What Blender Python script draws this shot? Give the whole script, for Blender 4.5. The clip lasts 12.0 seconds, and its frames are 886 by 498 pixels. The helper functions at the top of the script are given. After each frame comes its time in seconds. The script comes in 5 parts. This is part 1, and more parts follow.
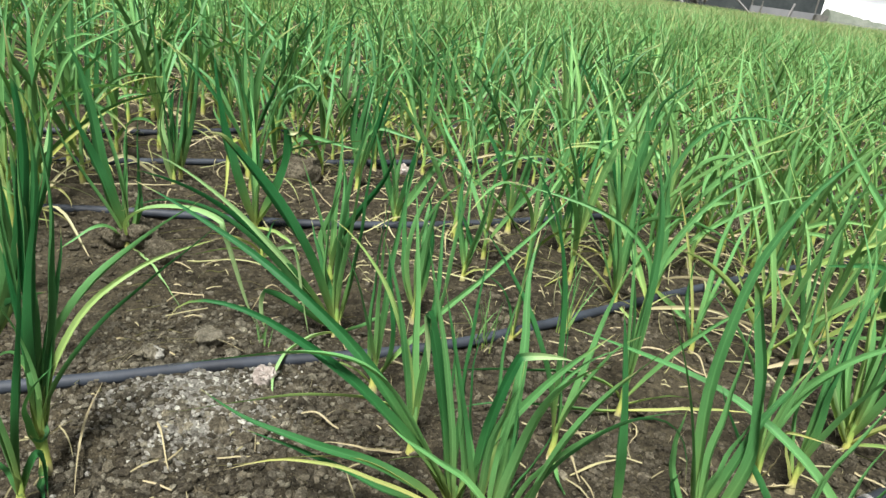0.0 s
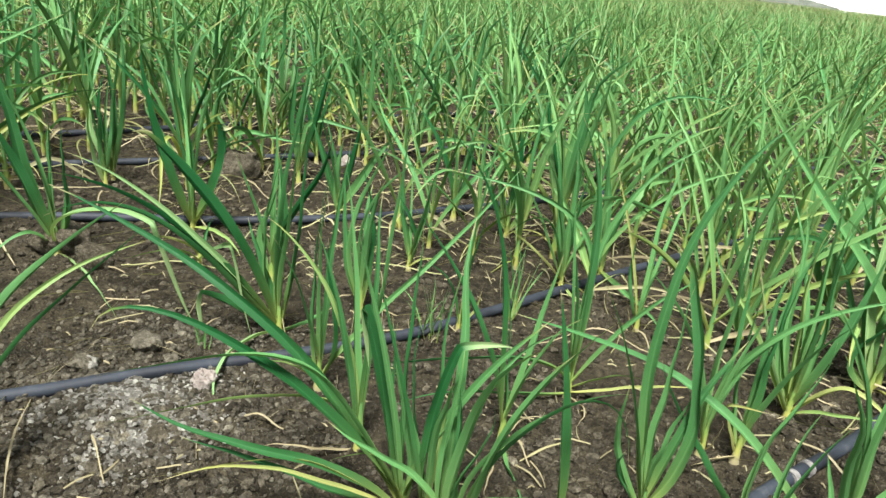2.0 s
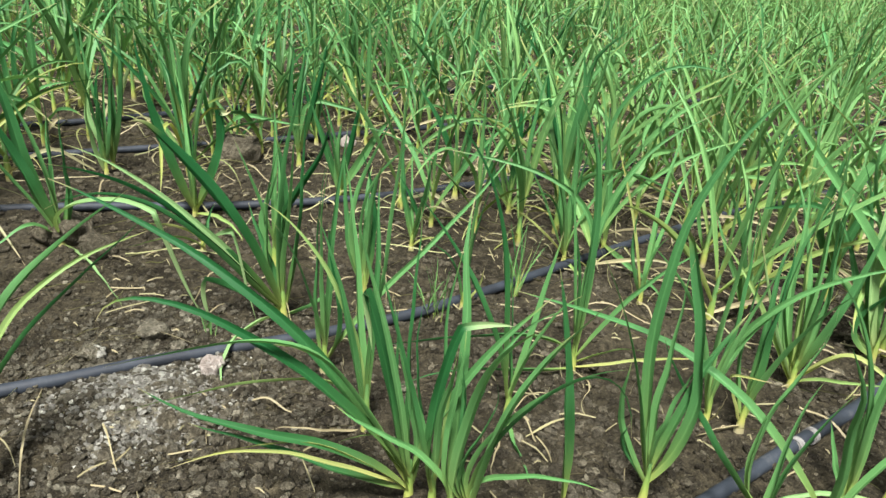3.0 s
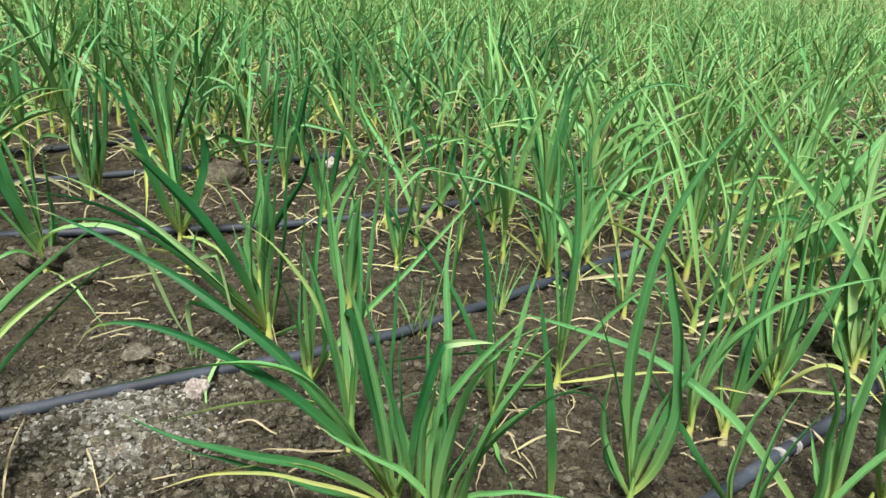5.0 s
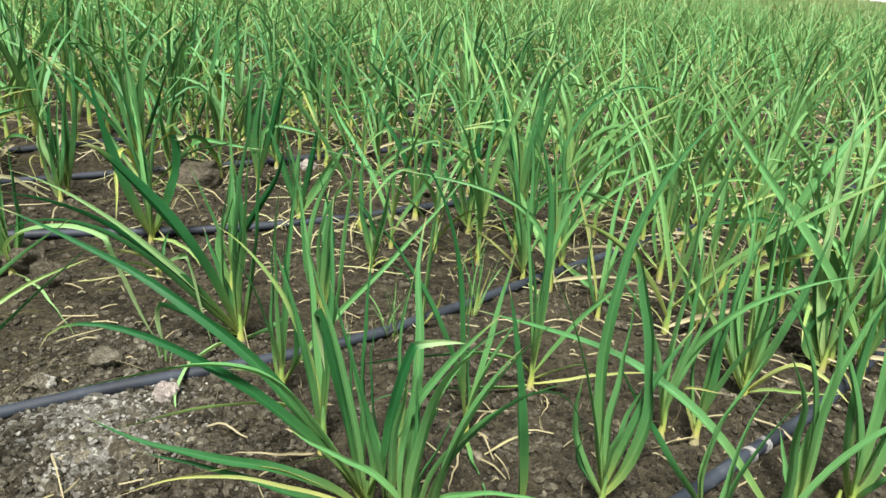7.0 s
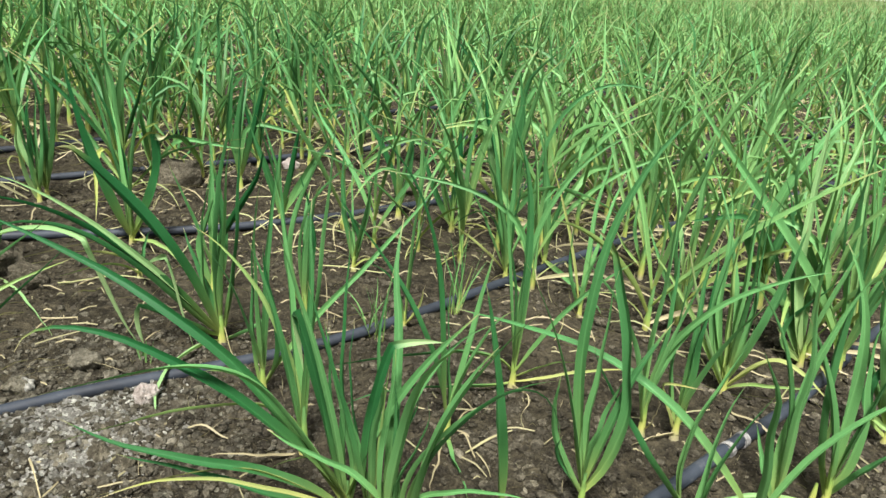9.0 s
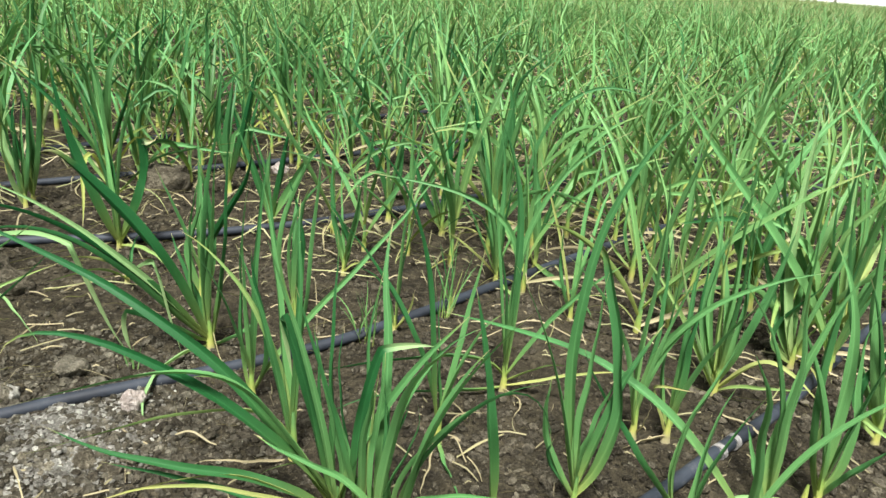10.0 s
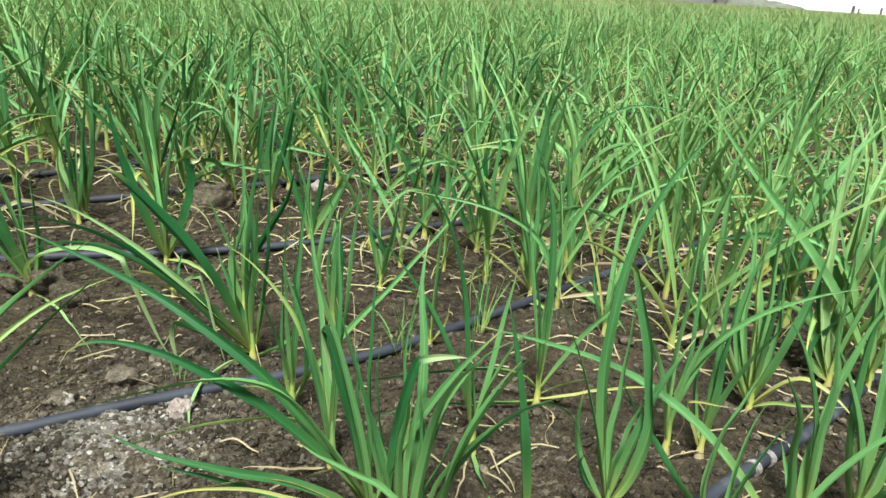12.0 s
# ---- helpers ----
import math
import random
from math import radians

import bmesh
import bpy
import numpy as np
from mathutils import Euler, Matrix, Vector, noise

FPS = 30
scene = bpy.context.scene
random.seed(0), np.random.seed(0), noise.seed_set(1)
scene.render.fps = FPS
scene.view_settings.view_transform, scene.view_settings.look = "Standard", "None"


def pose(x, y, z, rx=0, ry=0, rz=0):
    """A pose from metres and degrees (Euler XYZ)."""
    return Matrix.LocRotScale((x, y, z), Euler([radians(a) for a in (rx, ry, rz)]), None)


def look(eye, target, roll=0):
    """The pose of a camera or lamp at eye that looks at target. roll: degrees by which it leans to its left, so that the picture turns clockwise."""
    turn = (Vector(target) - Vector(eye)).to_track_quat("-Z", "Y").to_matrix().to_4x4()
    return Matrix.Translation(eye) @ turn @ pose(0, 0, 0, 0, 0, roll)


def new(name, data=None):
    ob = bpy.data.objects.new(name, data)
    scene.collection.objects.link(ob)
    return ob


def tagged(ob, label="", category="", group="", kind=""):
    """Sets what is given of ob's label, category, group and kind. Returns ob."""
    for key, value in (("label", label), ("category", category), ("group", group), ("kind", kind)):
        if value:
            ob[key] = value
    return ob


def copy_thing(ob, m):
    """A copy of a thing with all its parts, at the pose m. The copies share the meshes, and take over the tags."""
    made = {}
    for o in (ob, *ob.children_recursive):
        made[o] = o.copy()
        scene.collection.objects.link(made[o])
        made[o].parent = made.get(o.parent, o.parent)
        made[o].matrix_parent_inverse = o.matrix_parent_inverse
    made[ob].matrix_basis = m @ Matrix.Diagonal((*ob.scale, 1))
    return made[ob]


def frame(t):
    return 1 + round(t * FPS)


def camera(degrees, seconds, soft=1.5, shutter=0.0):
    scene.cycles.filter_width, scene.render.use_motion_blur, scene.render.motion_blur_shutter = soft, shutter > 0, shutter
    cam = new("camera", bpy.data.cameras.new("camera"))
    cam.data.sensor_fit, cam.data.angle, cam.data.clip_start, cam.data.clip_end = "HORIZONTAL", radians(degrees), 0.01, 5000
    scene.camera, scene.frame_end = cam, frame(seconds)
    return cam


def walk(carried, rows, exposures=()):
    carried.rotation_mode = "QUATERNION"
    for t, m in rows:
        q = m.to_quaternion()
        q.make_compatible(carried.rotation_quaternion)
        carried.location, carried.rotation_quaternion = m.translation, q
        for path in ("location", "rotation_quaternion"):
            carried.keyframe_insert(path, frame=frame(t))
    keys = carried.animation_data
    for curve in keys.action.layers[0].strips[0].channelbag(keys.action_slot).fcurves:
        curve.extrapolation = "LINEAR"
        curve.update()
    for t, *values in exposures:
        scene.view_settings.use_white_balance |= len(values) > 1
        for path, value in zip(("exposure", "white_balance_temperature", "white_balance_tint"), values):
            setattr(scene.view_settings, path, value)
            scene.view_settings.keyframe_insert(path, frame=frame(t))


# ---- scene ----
cam = camera(64.0, 12.0, soft=1.5)
PATH = [
    (0, (0.041, 0.083, 0.525), (0.153, 1.94, -0.208), 7.8),
    (0.3, (0.044, 0.085, 0.519), (0.182, 1.936, -0.225), 8.3),
    (0.5, (0.044, 0.088, 0.513), (0.196, 1.937, -0.233), 9.1),
    (0.8, (0.046, 0.082, 0.516), (0.156, 1.949, -0.194), 8.6),
    (1, (0.047, 0.08, 0.516), (0.151, 1.937, -0.22), 8.1),
    (1.3, (0.046, 0.079, 0.513), (0.146, 1.937, -0.221), 8.5),
    (1.5, (0.05, 0.079, 0.522), (0.157, 1.943, -0.196), 6.9),
    (1.8, (0.062, 0.095, 0.527), (0.271, 1.936, -0.226), 6.5),
    (2, (0.059, 0.094, 0.524), (0.302, 1.933, -0.223), 6.6),
    (2.2, (0.061, 0.099, 0.521), (0.351, 1.927, -0.236), 7.2),
    (2.5, (0.064, 0.1, 0.528), (0.301, 1.889, -0.335), 4.5),
    (2.8, (0.066, 0.096, 0.528), (0.306, 1.899, -0.302), 4.5),
    (3, (0.064, 0.094, 0.53), (0.295, 1.907, -0.281), 4.7),
    (3.2, (0.065, 0.092, 0.531), (0.293, 1.911, -0.269), 4.5),
    (4.8, (0.07, 0.082, 0.535), (0.299, 1.914, -0.235), 4.0),
    (5, (0.073, 0.085, 0.534), (0.329, 1.917, -0.226), 3.9),
    (5.5, (0.076, 0.086, 0.532), (0.381, 1.913, -0.224), 4.4),
    (6, (0.077, 0.087, 0.53), (0.389, 1.906, -0.24), 4.5),
    (6.5, (0.076, 0.086, 0.528), (0.379, 1.917, -0.215), 4.6),
    (7, (0.079, 0.086, 0.53), (0.397, 1.914, -0.216), 4.6),
    (7.2, (0.08, 0.081, 0.527), (0.404, 1.909, -0.217), 4.7),
    (8.8, (0.086, 0.086, 0.532), (0.448, 1.902, -0.224), 4.6),
    (9, (0.087, 0.084, 0.533), (0.441, 1.904, -0.217), 4.6),
    (9.5, (0.089, 0.084, 0.533), (0.451, 1.904, -0.213), 4.0),
    (10, (0.089, 0.087, 0.53), (0.468, 1.908, -0.206), 4.6),
    (10.5, (0.089, 0.09, 0.529), (0.49, 1.913, -0.19), 5.1),
    (10.8, (0.088, 0.089, 0.53), (0.494, 1.919, -0.168), 4.9),
    (11, (0.092, 0.082, 0.534), (0.46, 1.923, -0.156), 4.0),
    (11.2, (0.091, 0.08, 0.533), (0.439, 1.917, -0.177), 3.8),
    (11.5, (0.092, 0.074, 0.537), (0.428, 1.918, -0.163), 3.5),
    (11.8, (0.089, 0.067, 0.537), (0.408, 1.915, -0.16), 3.7),
    (12, (0.086, 0.064, 0.538), (0.365, 1.917, -0.162), 3.6),
]
walk(cam, [(t, look(eye, target, roll)) for t, eye, target, roll in PATH])


# ---- world, sun, exposure ----
scene.view_settings.exposure = 1.4
world = bpy.data.worlds.new("overcast_sky")
scene.world = world
world.use_nodes = True
wn, wl = world.node_tree.nodes, world.node_tree.links
wn.clear()
sky = wn.new("ShaderNodeTexSky")
sky.sky_type, sky.sun_disc = "NISHITA", False
SUN_UP, SUN_TURN = radians(64), radians(196)
sky.sun_elevation, sky.sun_rotation = SUN_UP, SUN_TURN
sky.air_density, sky.dust_density, sky.ozone_density = 1.0, 4.0, 1.0
pale = wn.new("ShaderNodeHueSaturation")
pale.inputs["Saturation"].default_value = 0.25
back = wn.new("ShaderNodeBackground")
back.inputs["Strength"].default_value = 0.066
wl.new(sky.outputs[0], pale.inputs["Color"])
wl.new(pale.outputs[0], back.inputs["Color"])
wl.new(back.outputs[0], wn.new("ShaderNodeOutputWorld").inputs[0])

lamp = bpy.data.lights.new("sun", "SUN")
lamp.energy, lamp.angle, lamp.color = 5.0, radians(12), (1.0, 0.98, 0.95)
sun = new("sun", lamp)
sun.matrix_world = look((math.sin(SUN_TURN) * 30, math.cos(SUN_TURN) * 30, 30 * math.tan(SUN_UP)), (0, 0, 0))


# ---- materials ----
def material(name, rough=0.7, spec=0.4):
    m = bpy.data.materials.new(name)
    m.use_nodes = True
    nt = m.node_tree
    b = nt.nodes["Principled BSDF"]
    b.inputs["Roughness"].default_value = rough
    b.inputs["Specular IOR Level"].default_value = spec
    return m, nt, b


def node(nt, kind, **values):
    n = nt.nodes.new("ShaderNode" + kind)
    for key, v in values.items():
        if key in n.inputs:
            n.inputs[key].default_value = v
    return n


def noise_tex(nt, scale, detail=4, rough=0.6, vector=None):
    n = node(nt, "TexNoise", Scale=scale, Detail=detail, Roughness=rough)
    if vector is None:
        vector = nt.nodes.new("ShaderNodeTexCoord").outputs["Object"]
    nt.links.new(vector, n.inputs["Vector"])
    return n.outputs["Fac"]


def ramp(nt, fac, stops):
    r = nt.nodes.new("ShaderNodeValToRGB")
    e = r.color_ramp.elements
    while len(e) < len(stops):
        e.new(0.5)
    for el, (at, col) in zip(e, stops):
        el.position, el.color = at, (*col, 1)
    nt.links.new(fac, r.inputs["Fac"])
    return r.outputs["Color"]


def mix(nt, fac, a, b, blend="MIX"):
    n = nt.nodes.new("ShaderNodeMix")
    n.data_type, n.blend_type = "RGBA", blend
    for socket, v in ((n.inputs[0], fac), (n.inputs[6], a), (n.inputs[7], b)):
        if isinstance(v, bpy.types.NodeSocket):
            nt.links.new(v, socket)
        elif isinstance(v, tuple):
            socket.default_value = (*v, 1)
        else:
            socket.default_value = v
    return n.outputs[2]


def maths(nt, op, a, b=0.0, clamp=False):
    n = nt.nodes.new("ShaderNodeMath")
    n.operation, n.use_clamp = op, clamp
    for socket, v in zip(n.inputs, (a, b)):
        if isinstance(v, bpy.types.NodeSocket):
            nt.links.new(v, socket)
        else:
            socket.default_value = v
    return n.outputs[0]


def bump(nt, b, height, strength=0.5, distance=0.01):
    n = node(nt, "Bump", Strength=strength, Distance=distance)
    nt.links.new(height, n.inputs["Height"])
    nt.links.new(n.outputs[0], b.inputs["Normal"])


def soil_material(name, dark, mid, light, scale=1.0, pieces=False):
    m, nt, b = material(name, 0.95, 0.15)
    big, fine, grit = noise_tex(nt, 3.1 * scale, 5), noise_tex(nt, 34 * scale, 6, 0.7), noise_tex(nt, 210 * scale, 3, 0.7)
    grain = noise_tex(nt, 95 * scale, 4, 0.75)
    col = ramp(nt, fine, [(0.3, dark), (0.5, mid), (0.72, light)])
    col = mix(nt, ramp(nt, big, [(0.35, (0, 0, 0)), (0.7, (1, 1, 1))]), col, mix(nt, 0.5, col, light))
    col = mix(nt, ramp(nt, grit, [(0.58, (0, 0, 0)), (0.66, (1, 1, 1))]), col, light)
    # low grain, sunken in the bump too, is coloured darker like shaded hollows
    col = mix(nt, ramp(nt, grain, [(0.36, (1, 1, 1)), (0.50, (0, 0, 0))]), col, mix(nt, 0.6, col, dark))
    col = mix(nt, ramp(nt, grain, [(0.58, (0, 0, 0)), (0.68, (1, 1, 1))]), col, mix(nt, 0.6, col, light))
    if pieces:
        each = nt.nodes.new("ShaderNodeNewGeometry").outputs["Random Per Island"]
        col = mix(nt, 1.0, col, ramp(nt, each, [(0.0, (0.6, 0.58, 0.56)), (0.6, (1.0, 1.0, 1.0)), (0.9, (1.5, 1.5, 1.5)), (1.0, (2.2, 2.25, 2.25))]), "MULTIPLY")
    nt.links.new(col, b.inputs["Base Color"])
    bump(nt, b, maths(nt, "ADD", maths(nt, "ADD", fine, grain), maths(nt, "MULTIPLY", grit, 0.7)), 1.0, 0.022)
    return m


# SOIL's near-black dark puts the shade between crumbs and plants into the colour
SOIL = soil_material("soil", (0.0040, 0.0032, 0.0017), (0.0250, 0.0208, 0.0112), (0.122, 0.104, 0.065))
CLOD = soil_material("soil_clod", (0.018, 0.0150, 0.0090), (0.062, 0.053, 0.034), (0.21, 0.188, 0.135), 1.6, True)
CLOD_DRY = soil_material("dry_crumb", (0.046, 0.042, 0.028), (0.108, 0.099, 0.070), (0.24, 0.22, 0.165), 1.6, True)
GRIT = soil_material("pale_grit", (0.20, 0.195, 0.165), (0.33, 0.322, 0.275), (0.47, 0.46, 0.405), 2.0, True)
STONE = soil_material("pale_stone", (0.30, 0.25, 0.21), (0.44, 0.38, 0.33), (0.60, 0.55, 0.50), 1.2)


def leaf_material(name):
    """Leek-like leaf: tone.x how yellow, tone.y how dry, tone.z shade of green, which also stands in for light and
    haze; UV runs across and along the blade.
    """
    m, nt, b = material(name, 0.42, 0.20)
    tone = nt.nodes.new("ShaderNodeVertexColor")
    tone.layer_name = "tone"
    sep = nt.nodes.new("ShaderNodeSeparateColor")
    nt.links.new(tone.outputs["Color"], sep.inputs[0])
    yellow, dry, shade = sep.outputs
    uvn = nt.nodes.new("ShaderNodeUVMap")
    uvn.uv_map = "uv"
    suv = nt.nodes.new("ShaderNodeSeparateXYZ")
    nt.links.new(uvn.outputs[0], suv.inputs[0])
    across, along = suv.outputs[0], suv.outputs[1]
    stretch = node(nt, "Mapping", Scale=(46.0, 1.6, 1.0))
    nt.links.new(uvn.outputs[0], stretch.inputs[0])
    streak = noise_tex(nt, 1.0, 3, 0.6, stretch.outputs[0])
    blot = noise_tex(nt, 23, 4)
    green = mix(nt, shade, (0.0035, 0.056, 0.0150), (0.102, 0.272, 0.090))
    green = mix(nt, ramp(nt, streak, [(0.35, (0, 0, 0)), (0.75, (1, 1, 1))]), green, mix(nt, 1.0, green, (1.55, 1.45, 1.5), "MULTIPLY"))
    straw = mix(nt, blot, (0.20, 0.148, 0.058), (0.33, 0.268, 0.130))
    limey = mix(nt, blot, (0.20, 0.27, 0.055), (0.32, 0.30, 0.085))
    col = mix(nt, yellow, green, limey)
    col = mix(nt, dry, col, mix(nt, streak, straw, (0.33, 0.305, 0.215)))
    keel = maths(nt, "SUBTRACT", 1.0, maths(nt, "MULTIPLY", maths(nt, "ABSOLUTE", maths(nt, "SUBTRACT", across, 0.5)), 9.0), True)
    col = mix(nt, maths(nt, "MULTIPLY", keel, 0.55), col, mix(nt, 1.0, col, (1.7, 1.5, 1.6), "MULTIPLY"))
    edge = maths(nt, "MULTIPLY", maths(nt, "SUBTRACT", maths(nt, "ABSOLUTE", maths(nt, "SUBTRACT", across, 0.5)), 0.42), 9.0, True)
    col = mix(nt, maths(nt, "MULTIPLY", edge, 0.35), col, mix(nt, 1.0, col, (2.0, 1.6, 1.7), "MULTIPLY"))
    nt.links.new(col, b.inputs["Base Color"])
    nt.links.new(maths(nt, "ADD", 0.36, maths(nt, "MULTIPLY", blot, 0.25)), b.inputs["Roughness"])
    bump(nt, b, streak, 0.25, 0.0012)
    out = nt.nodes["Material Output"]
    glow = nt.nodes.new("ShaderNodeBsdfTranslucent")
    nt.links.new(mix(nt, 1.0, col, (1.12, 1.18, 0.75), "MULTIPLY"), glow.inputs["Color"])
    both = nt.nodes.new("ShaderNodeMixShader")
    both.inputs[0].default_value = 0.24
    nt.links.new(b.outputs[0], both.inputs[1])
    nt.links.new(glow.outputs[0], both.inputs[2])
    nt.links.new(both.outputs[0], out.inputs["Surface"])
    return m


LEAF = leaf_material("garlic_leaf")


def stem_material():
    m, nt, b = material("garlic_stem", 0.45, 0.4)
    tone = nt.nodes.new("ShaderNodeVertexColor")
    tone.layer_name = "tone"
    sep = nt.nodes.new("ShaderNodeSeparateColor")
    nt.links.new(tone.outputs["Color"], sep.inputs[0])
    lines = node(nt, "Mapping", Scale=(60.0, 3.0, 1.0))
    uvn = nt.nodes.new("ShaderNodeUVMap")
    uvn.uv_map = "uv"
    nt.links.new(uvn.outputs[0], lines.inputs[0])
    streak = noise_tex(nt, 1.0, 3, 0.6, lines.outputs[0])
    col = ramp(nt, sep.outputs[0], [(0.0, (0.045, 0.16, 0.04)), (0.45, (0.14, 0.235, 0.035)), (0.8, (0.28, 0.28, 0.060)), (1.0, (0.25, 0.21, 0.13))])
    col = mix(nt, maths(nt, "MULTIPLY", streak, 0.5), col, mix(nt, 0.5, col, (0.38, 0.42, 0.2)))
    nt.links.new(col, b.inputs["Base Color"])
    bump(nt, b, streak, 0.3, 0.001)
    return m


STEM = stem_material()


def pipe_material():
    m, nt, b = material("black_polythene_pipe", 0.5, 0.3)
    dust = noise_tex(nt, 14, 6, 0.7)
    fine = noise_tex(nt, 160, 3)
    col = ramp(nt, dust, [(0.40, (0.008, 0.011, 0.016)), (0.60, (0.018, 0.024, 0.033)), (0.72, (0.060, 0.064, 0.066)), (0.88, (0.16, 0.155, 0.14))])
    nt.links.new(mix(nt, maths(nt, "MULTIPLY", fine, 0.12), col, (0.05, 0.05, 0.05)), b.inputs["Base Color"])
    nt.links.new(maths(nt, "ADD", 0.45, maths(nt, "MULTIPLY", dust, 0.4)), b.inputs["Roughness"])
    bump(nt, b, fine, 0.2, 0.001)
    return m


PIPE = pipe_material()


def plain_material(name, a, b2, scale, rough=0.8):
    m, nt, b = material(name, rough, 0.3)
    n = noise_tex(nt, scale, 5, 0.65)
    nt.links.new(ramp(nt, n, [(0.3, a), (0.7, b2)]), b.inputs["Base Color"])
    bump(nt, b, n, 0.3, 0.02)
    return m


NET = plain_material("dark_shade_net", (0.012, 0.017, 0.018), (0.035, 0.043, 0.042), 0.6)
PLASTER = plain_material("white_plaster", (0.80, 0.80, 0.80), (0.88, 0.88, 0.87), 0.3)
GREY_WALL = plain_material("grey_wall_coat", (0.26, 0.28, 0.29), (0.32, 0.33, 0.34), 0.4)
GLASS_DARK = plain_material("dark_window_glass", (0.03, 0.035, 0.04), (0.06, 0.065, 0.07), 0.5, 0.15)
TRACK = plain_material("pale_track", (0.11, 0.115, 0.12), (0.16, 0.165, 0.165), 0.5)
BANK = plain_material("dry_bank", (0.055, 0.068, 0.050), (0.095, 0.105, 0.085), 0.9)
JOINER = plain_material("worn_plastic", (0.035, 0.035, 0.036), (0.30, 0.29, 0.27), 70.0, 0.5)
TIMBER = plain_material("weathered_timber", (0.05, 0.055, 0.05), (0.13, 0.125, 0.11), 3.0)
PALE_POLE = plain_material("pale_pole", (0.13, 0.13, 0.125), (0.21, 0.205, 0.20), 4.0)


# ---- mesh helpers ----
def mesh_of(name, verts, faces, mat, uv=None, tone=None, smooth=True):
    """One mesh from arrays of corners, of four-sided (or three-sided) faces, and of per-corner uv and tone."""
    me = bpy.data.meshes.new(name)
    verts, faces = np.asarray(verts, np.float32), np.asarray(faces, np.int32)
    k = faces.shape[1]
    me.vertices.add(len(verts))
    me.vertices.foreach_set("co", verts.ravel())
    me.loops.add(faces.size)
    me.loops.foreach_set("vertex_index", faces.ravel())
    me.polygons.add(len(faces))
    me.polygons.foreach_set("loop_start", np.arange(0, faces.size, k, dtype=np.int32))
    if smooth:
        me.polygons.foreach_set("use_smooth", np.ones(len(faces), bool))
    me.update(calc_edges=True)
    if uv is not None:
        layer = me.uv_layers.new(name="uv")
        layer.data.foreach_set("uv", np.asarray(uv, np.float32)[faces.ravel()].ravel())
    if tone is not None:
        col = me.color_attributes.new("tone", "FLOAT_COLOR", "POINT")
        col.data.foreach_set("color", np.c_[tone, np.ones(len(tone))].astype(np.float32).ravel())
    me.materials.append(mat)
    me.validate()
    return me


def part(name, bm, mat, parent=None, label=""):
    me = bpy.data.meshes.new(name)
    bm.to_mesh(me)
    bm.free()
    me.materials.append(mat)
    ob = new(name, me)
    ob.parent = parent
    return tagged(ob, label)


def part_of(name, me, parent=None, label=""):
    ob = new(name, me)
    ob.parent = parent
    return tagged(ob, label)


def strip(m, n):
    """Four-sided faces of a sheet of m by n corners."""
    a = np.arange(m * n).reshape(m, n)
    return np.stack([a[:-1, :-1], a[:-1, 1:], a[1:, 1:], a[1:, :-1]], -1).reshape(-1, 4)


# ---- ground shape ----
ALONG = Vector((0.852, 0.523, 0))     # the way the pipes and planted rows run
ACROSS = Vector((-0.523, 0.852, 0))
FIRST_ROW, ROW_STEP = 0.315, 0.215


def ground_z(x, y, fine=True):
    p = Vector((x, y, 0))
    far = max(0.0, 1 - math.hypot(x, y - 1.2) / 9.0)
    z = 0.006 * noise.noise(p * 2.3) * far
    if fine and far > 0.5:
        z += 0.007 * noise.noise(p * 8.0 + Vector((3, 1, 0)))
        z += 0.005 * noise.noise(p * 23.0)
        lump = noise.noise(p * 47.0 + Vector((0, 7, 2)))
        z += 0.013 * math.exp(-((x + 0.185) / 0.075) ** 2 - ((y - 0.815) / 0.050) ** 2)
        z += 0.0075 * max(0.0, lump) ** 0.7 + 0.004 * abs(noise.noise(p * 78.0))
    return z


def grow(inner, outer, step):
    """Places outward from inner to outer in ever longer steps."""
    out, at = [], inner
    while at < outer:
        at += step
        step *= 1.32
        out.append(at)
    return out


def build_ground():
    xs = [*np.arange(-1.1, -0.55, 0.014), *np.arange(-0.55, 1.15, 0.007), *np.arange(1.15, 2.1, 0.014)]
    ys = [*np.arange(0.35, 1.55, 0.007), *np.arange(1.55, 2.7, 0.014)]
    xs = [-1.1 - (v + 1.1) for v in reversed(grow(-1.1, 2500, 0.02))] + xs + grow(xs[-1], 2500, 0.02)
    ys = [0.7 - v for v in reversed(grow(0.35, 2500, 0.02))] + ys + grow(ys[-1], 2500, 0.02)
    verts = [(x, y, ground_z(x, y)) for y in ys for x in xs]
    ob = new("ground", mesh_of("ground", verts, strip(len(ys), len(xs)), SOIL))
    tagged(ob, "loose brown clay soil with fine crumbs between the plants", "ground", kind="structure")


build_ground()


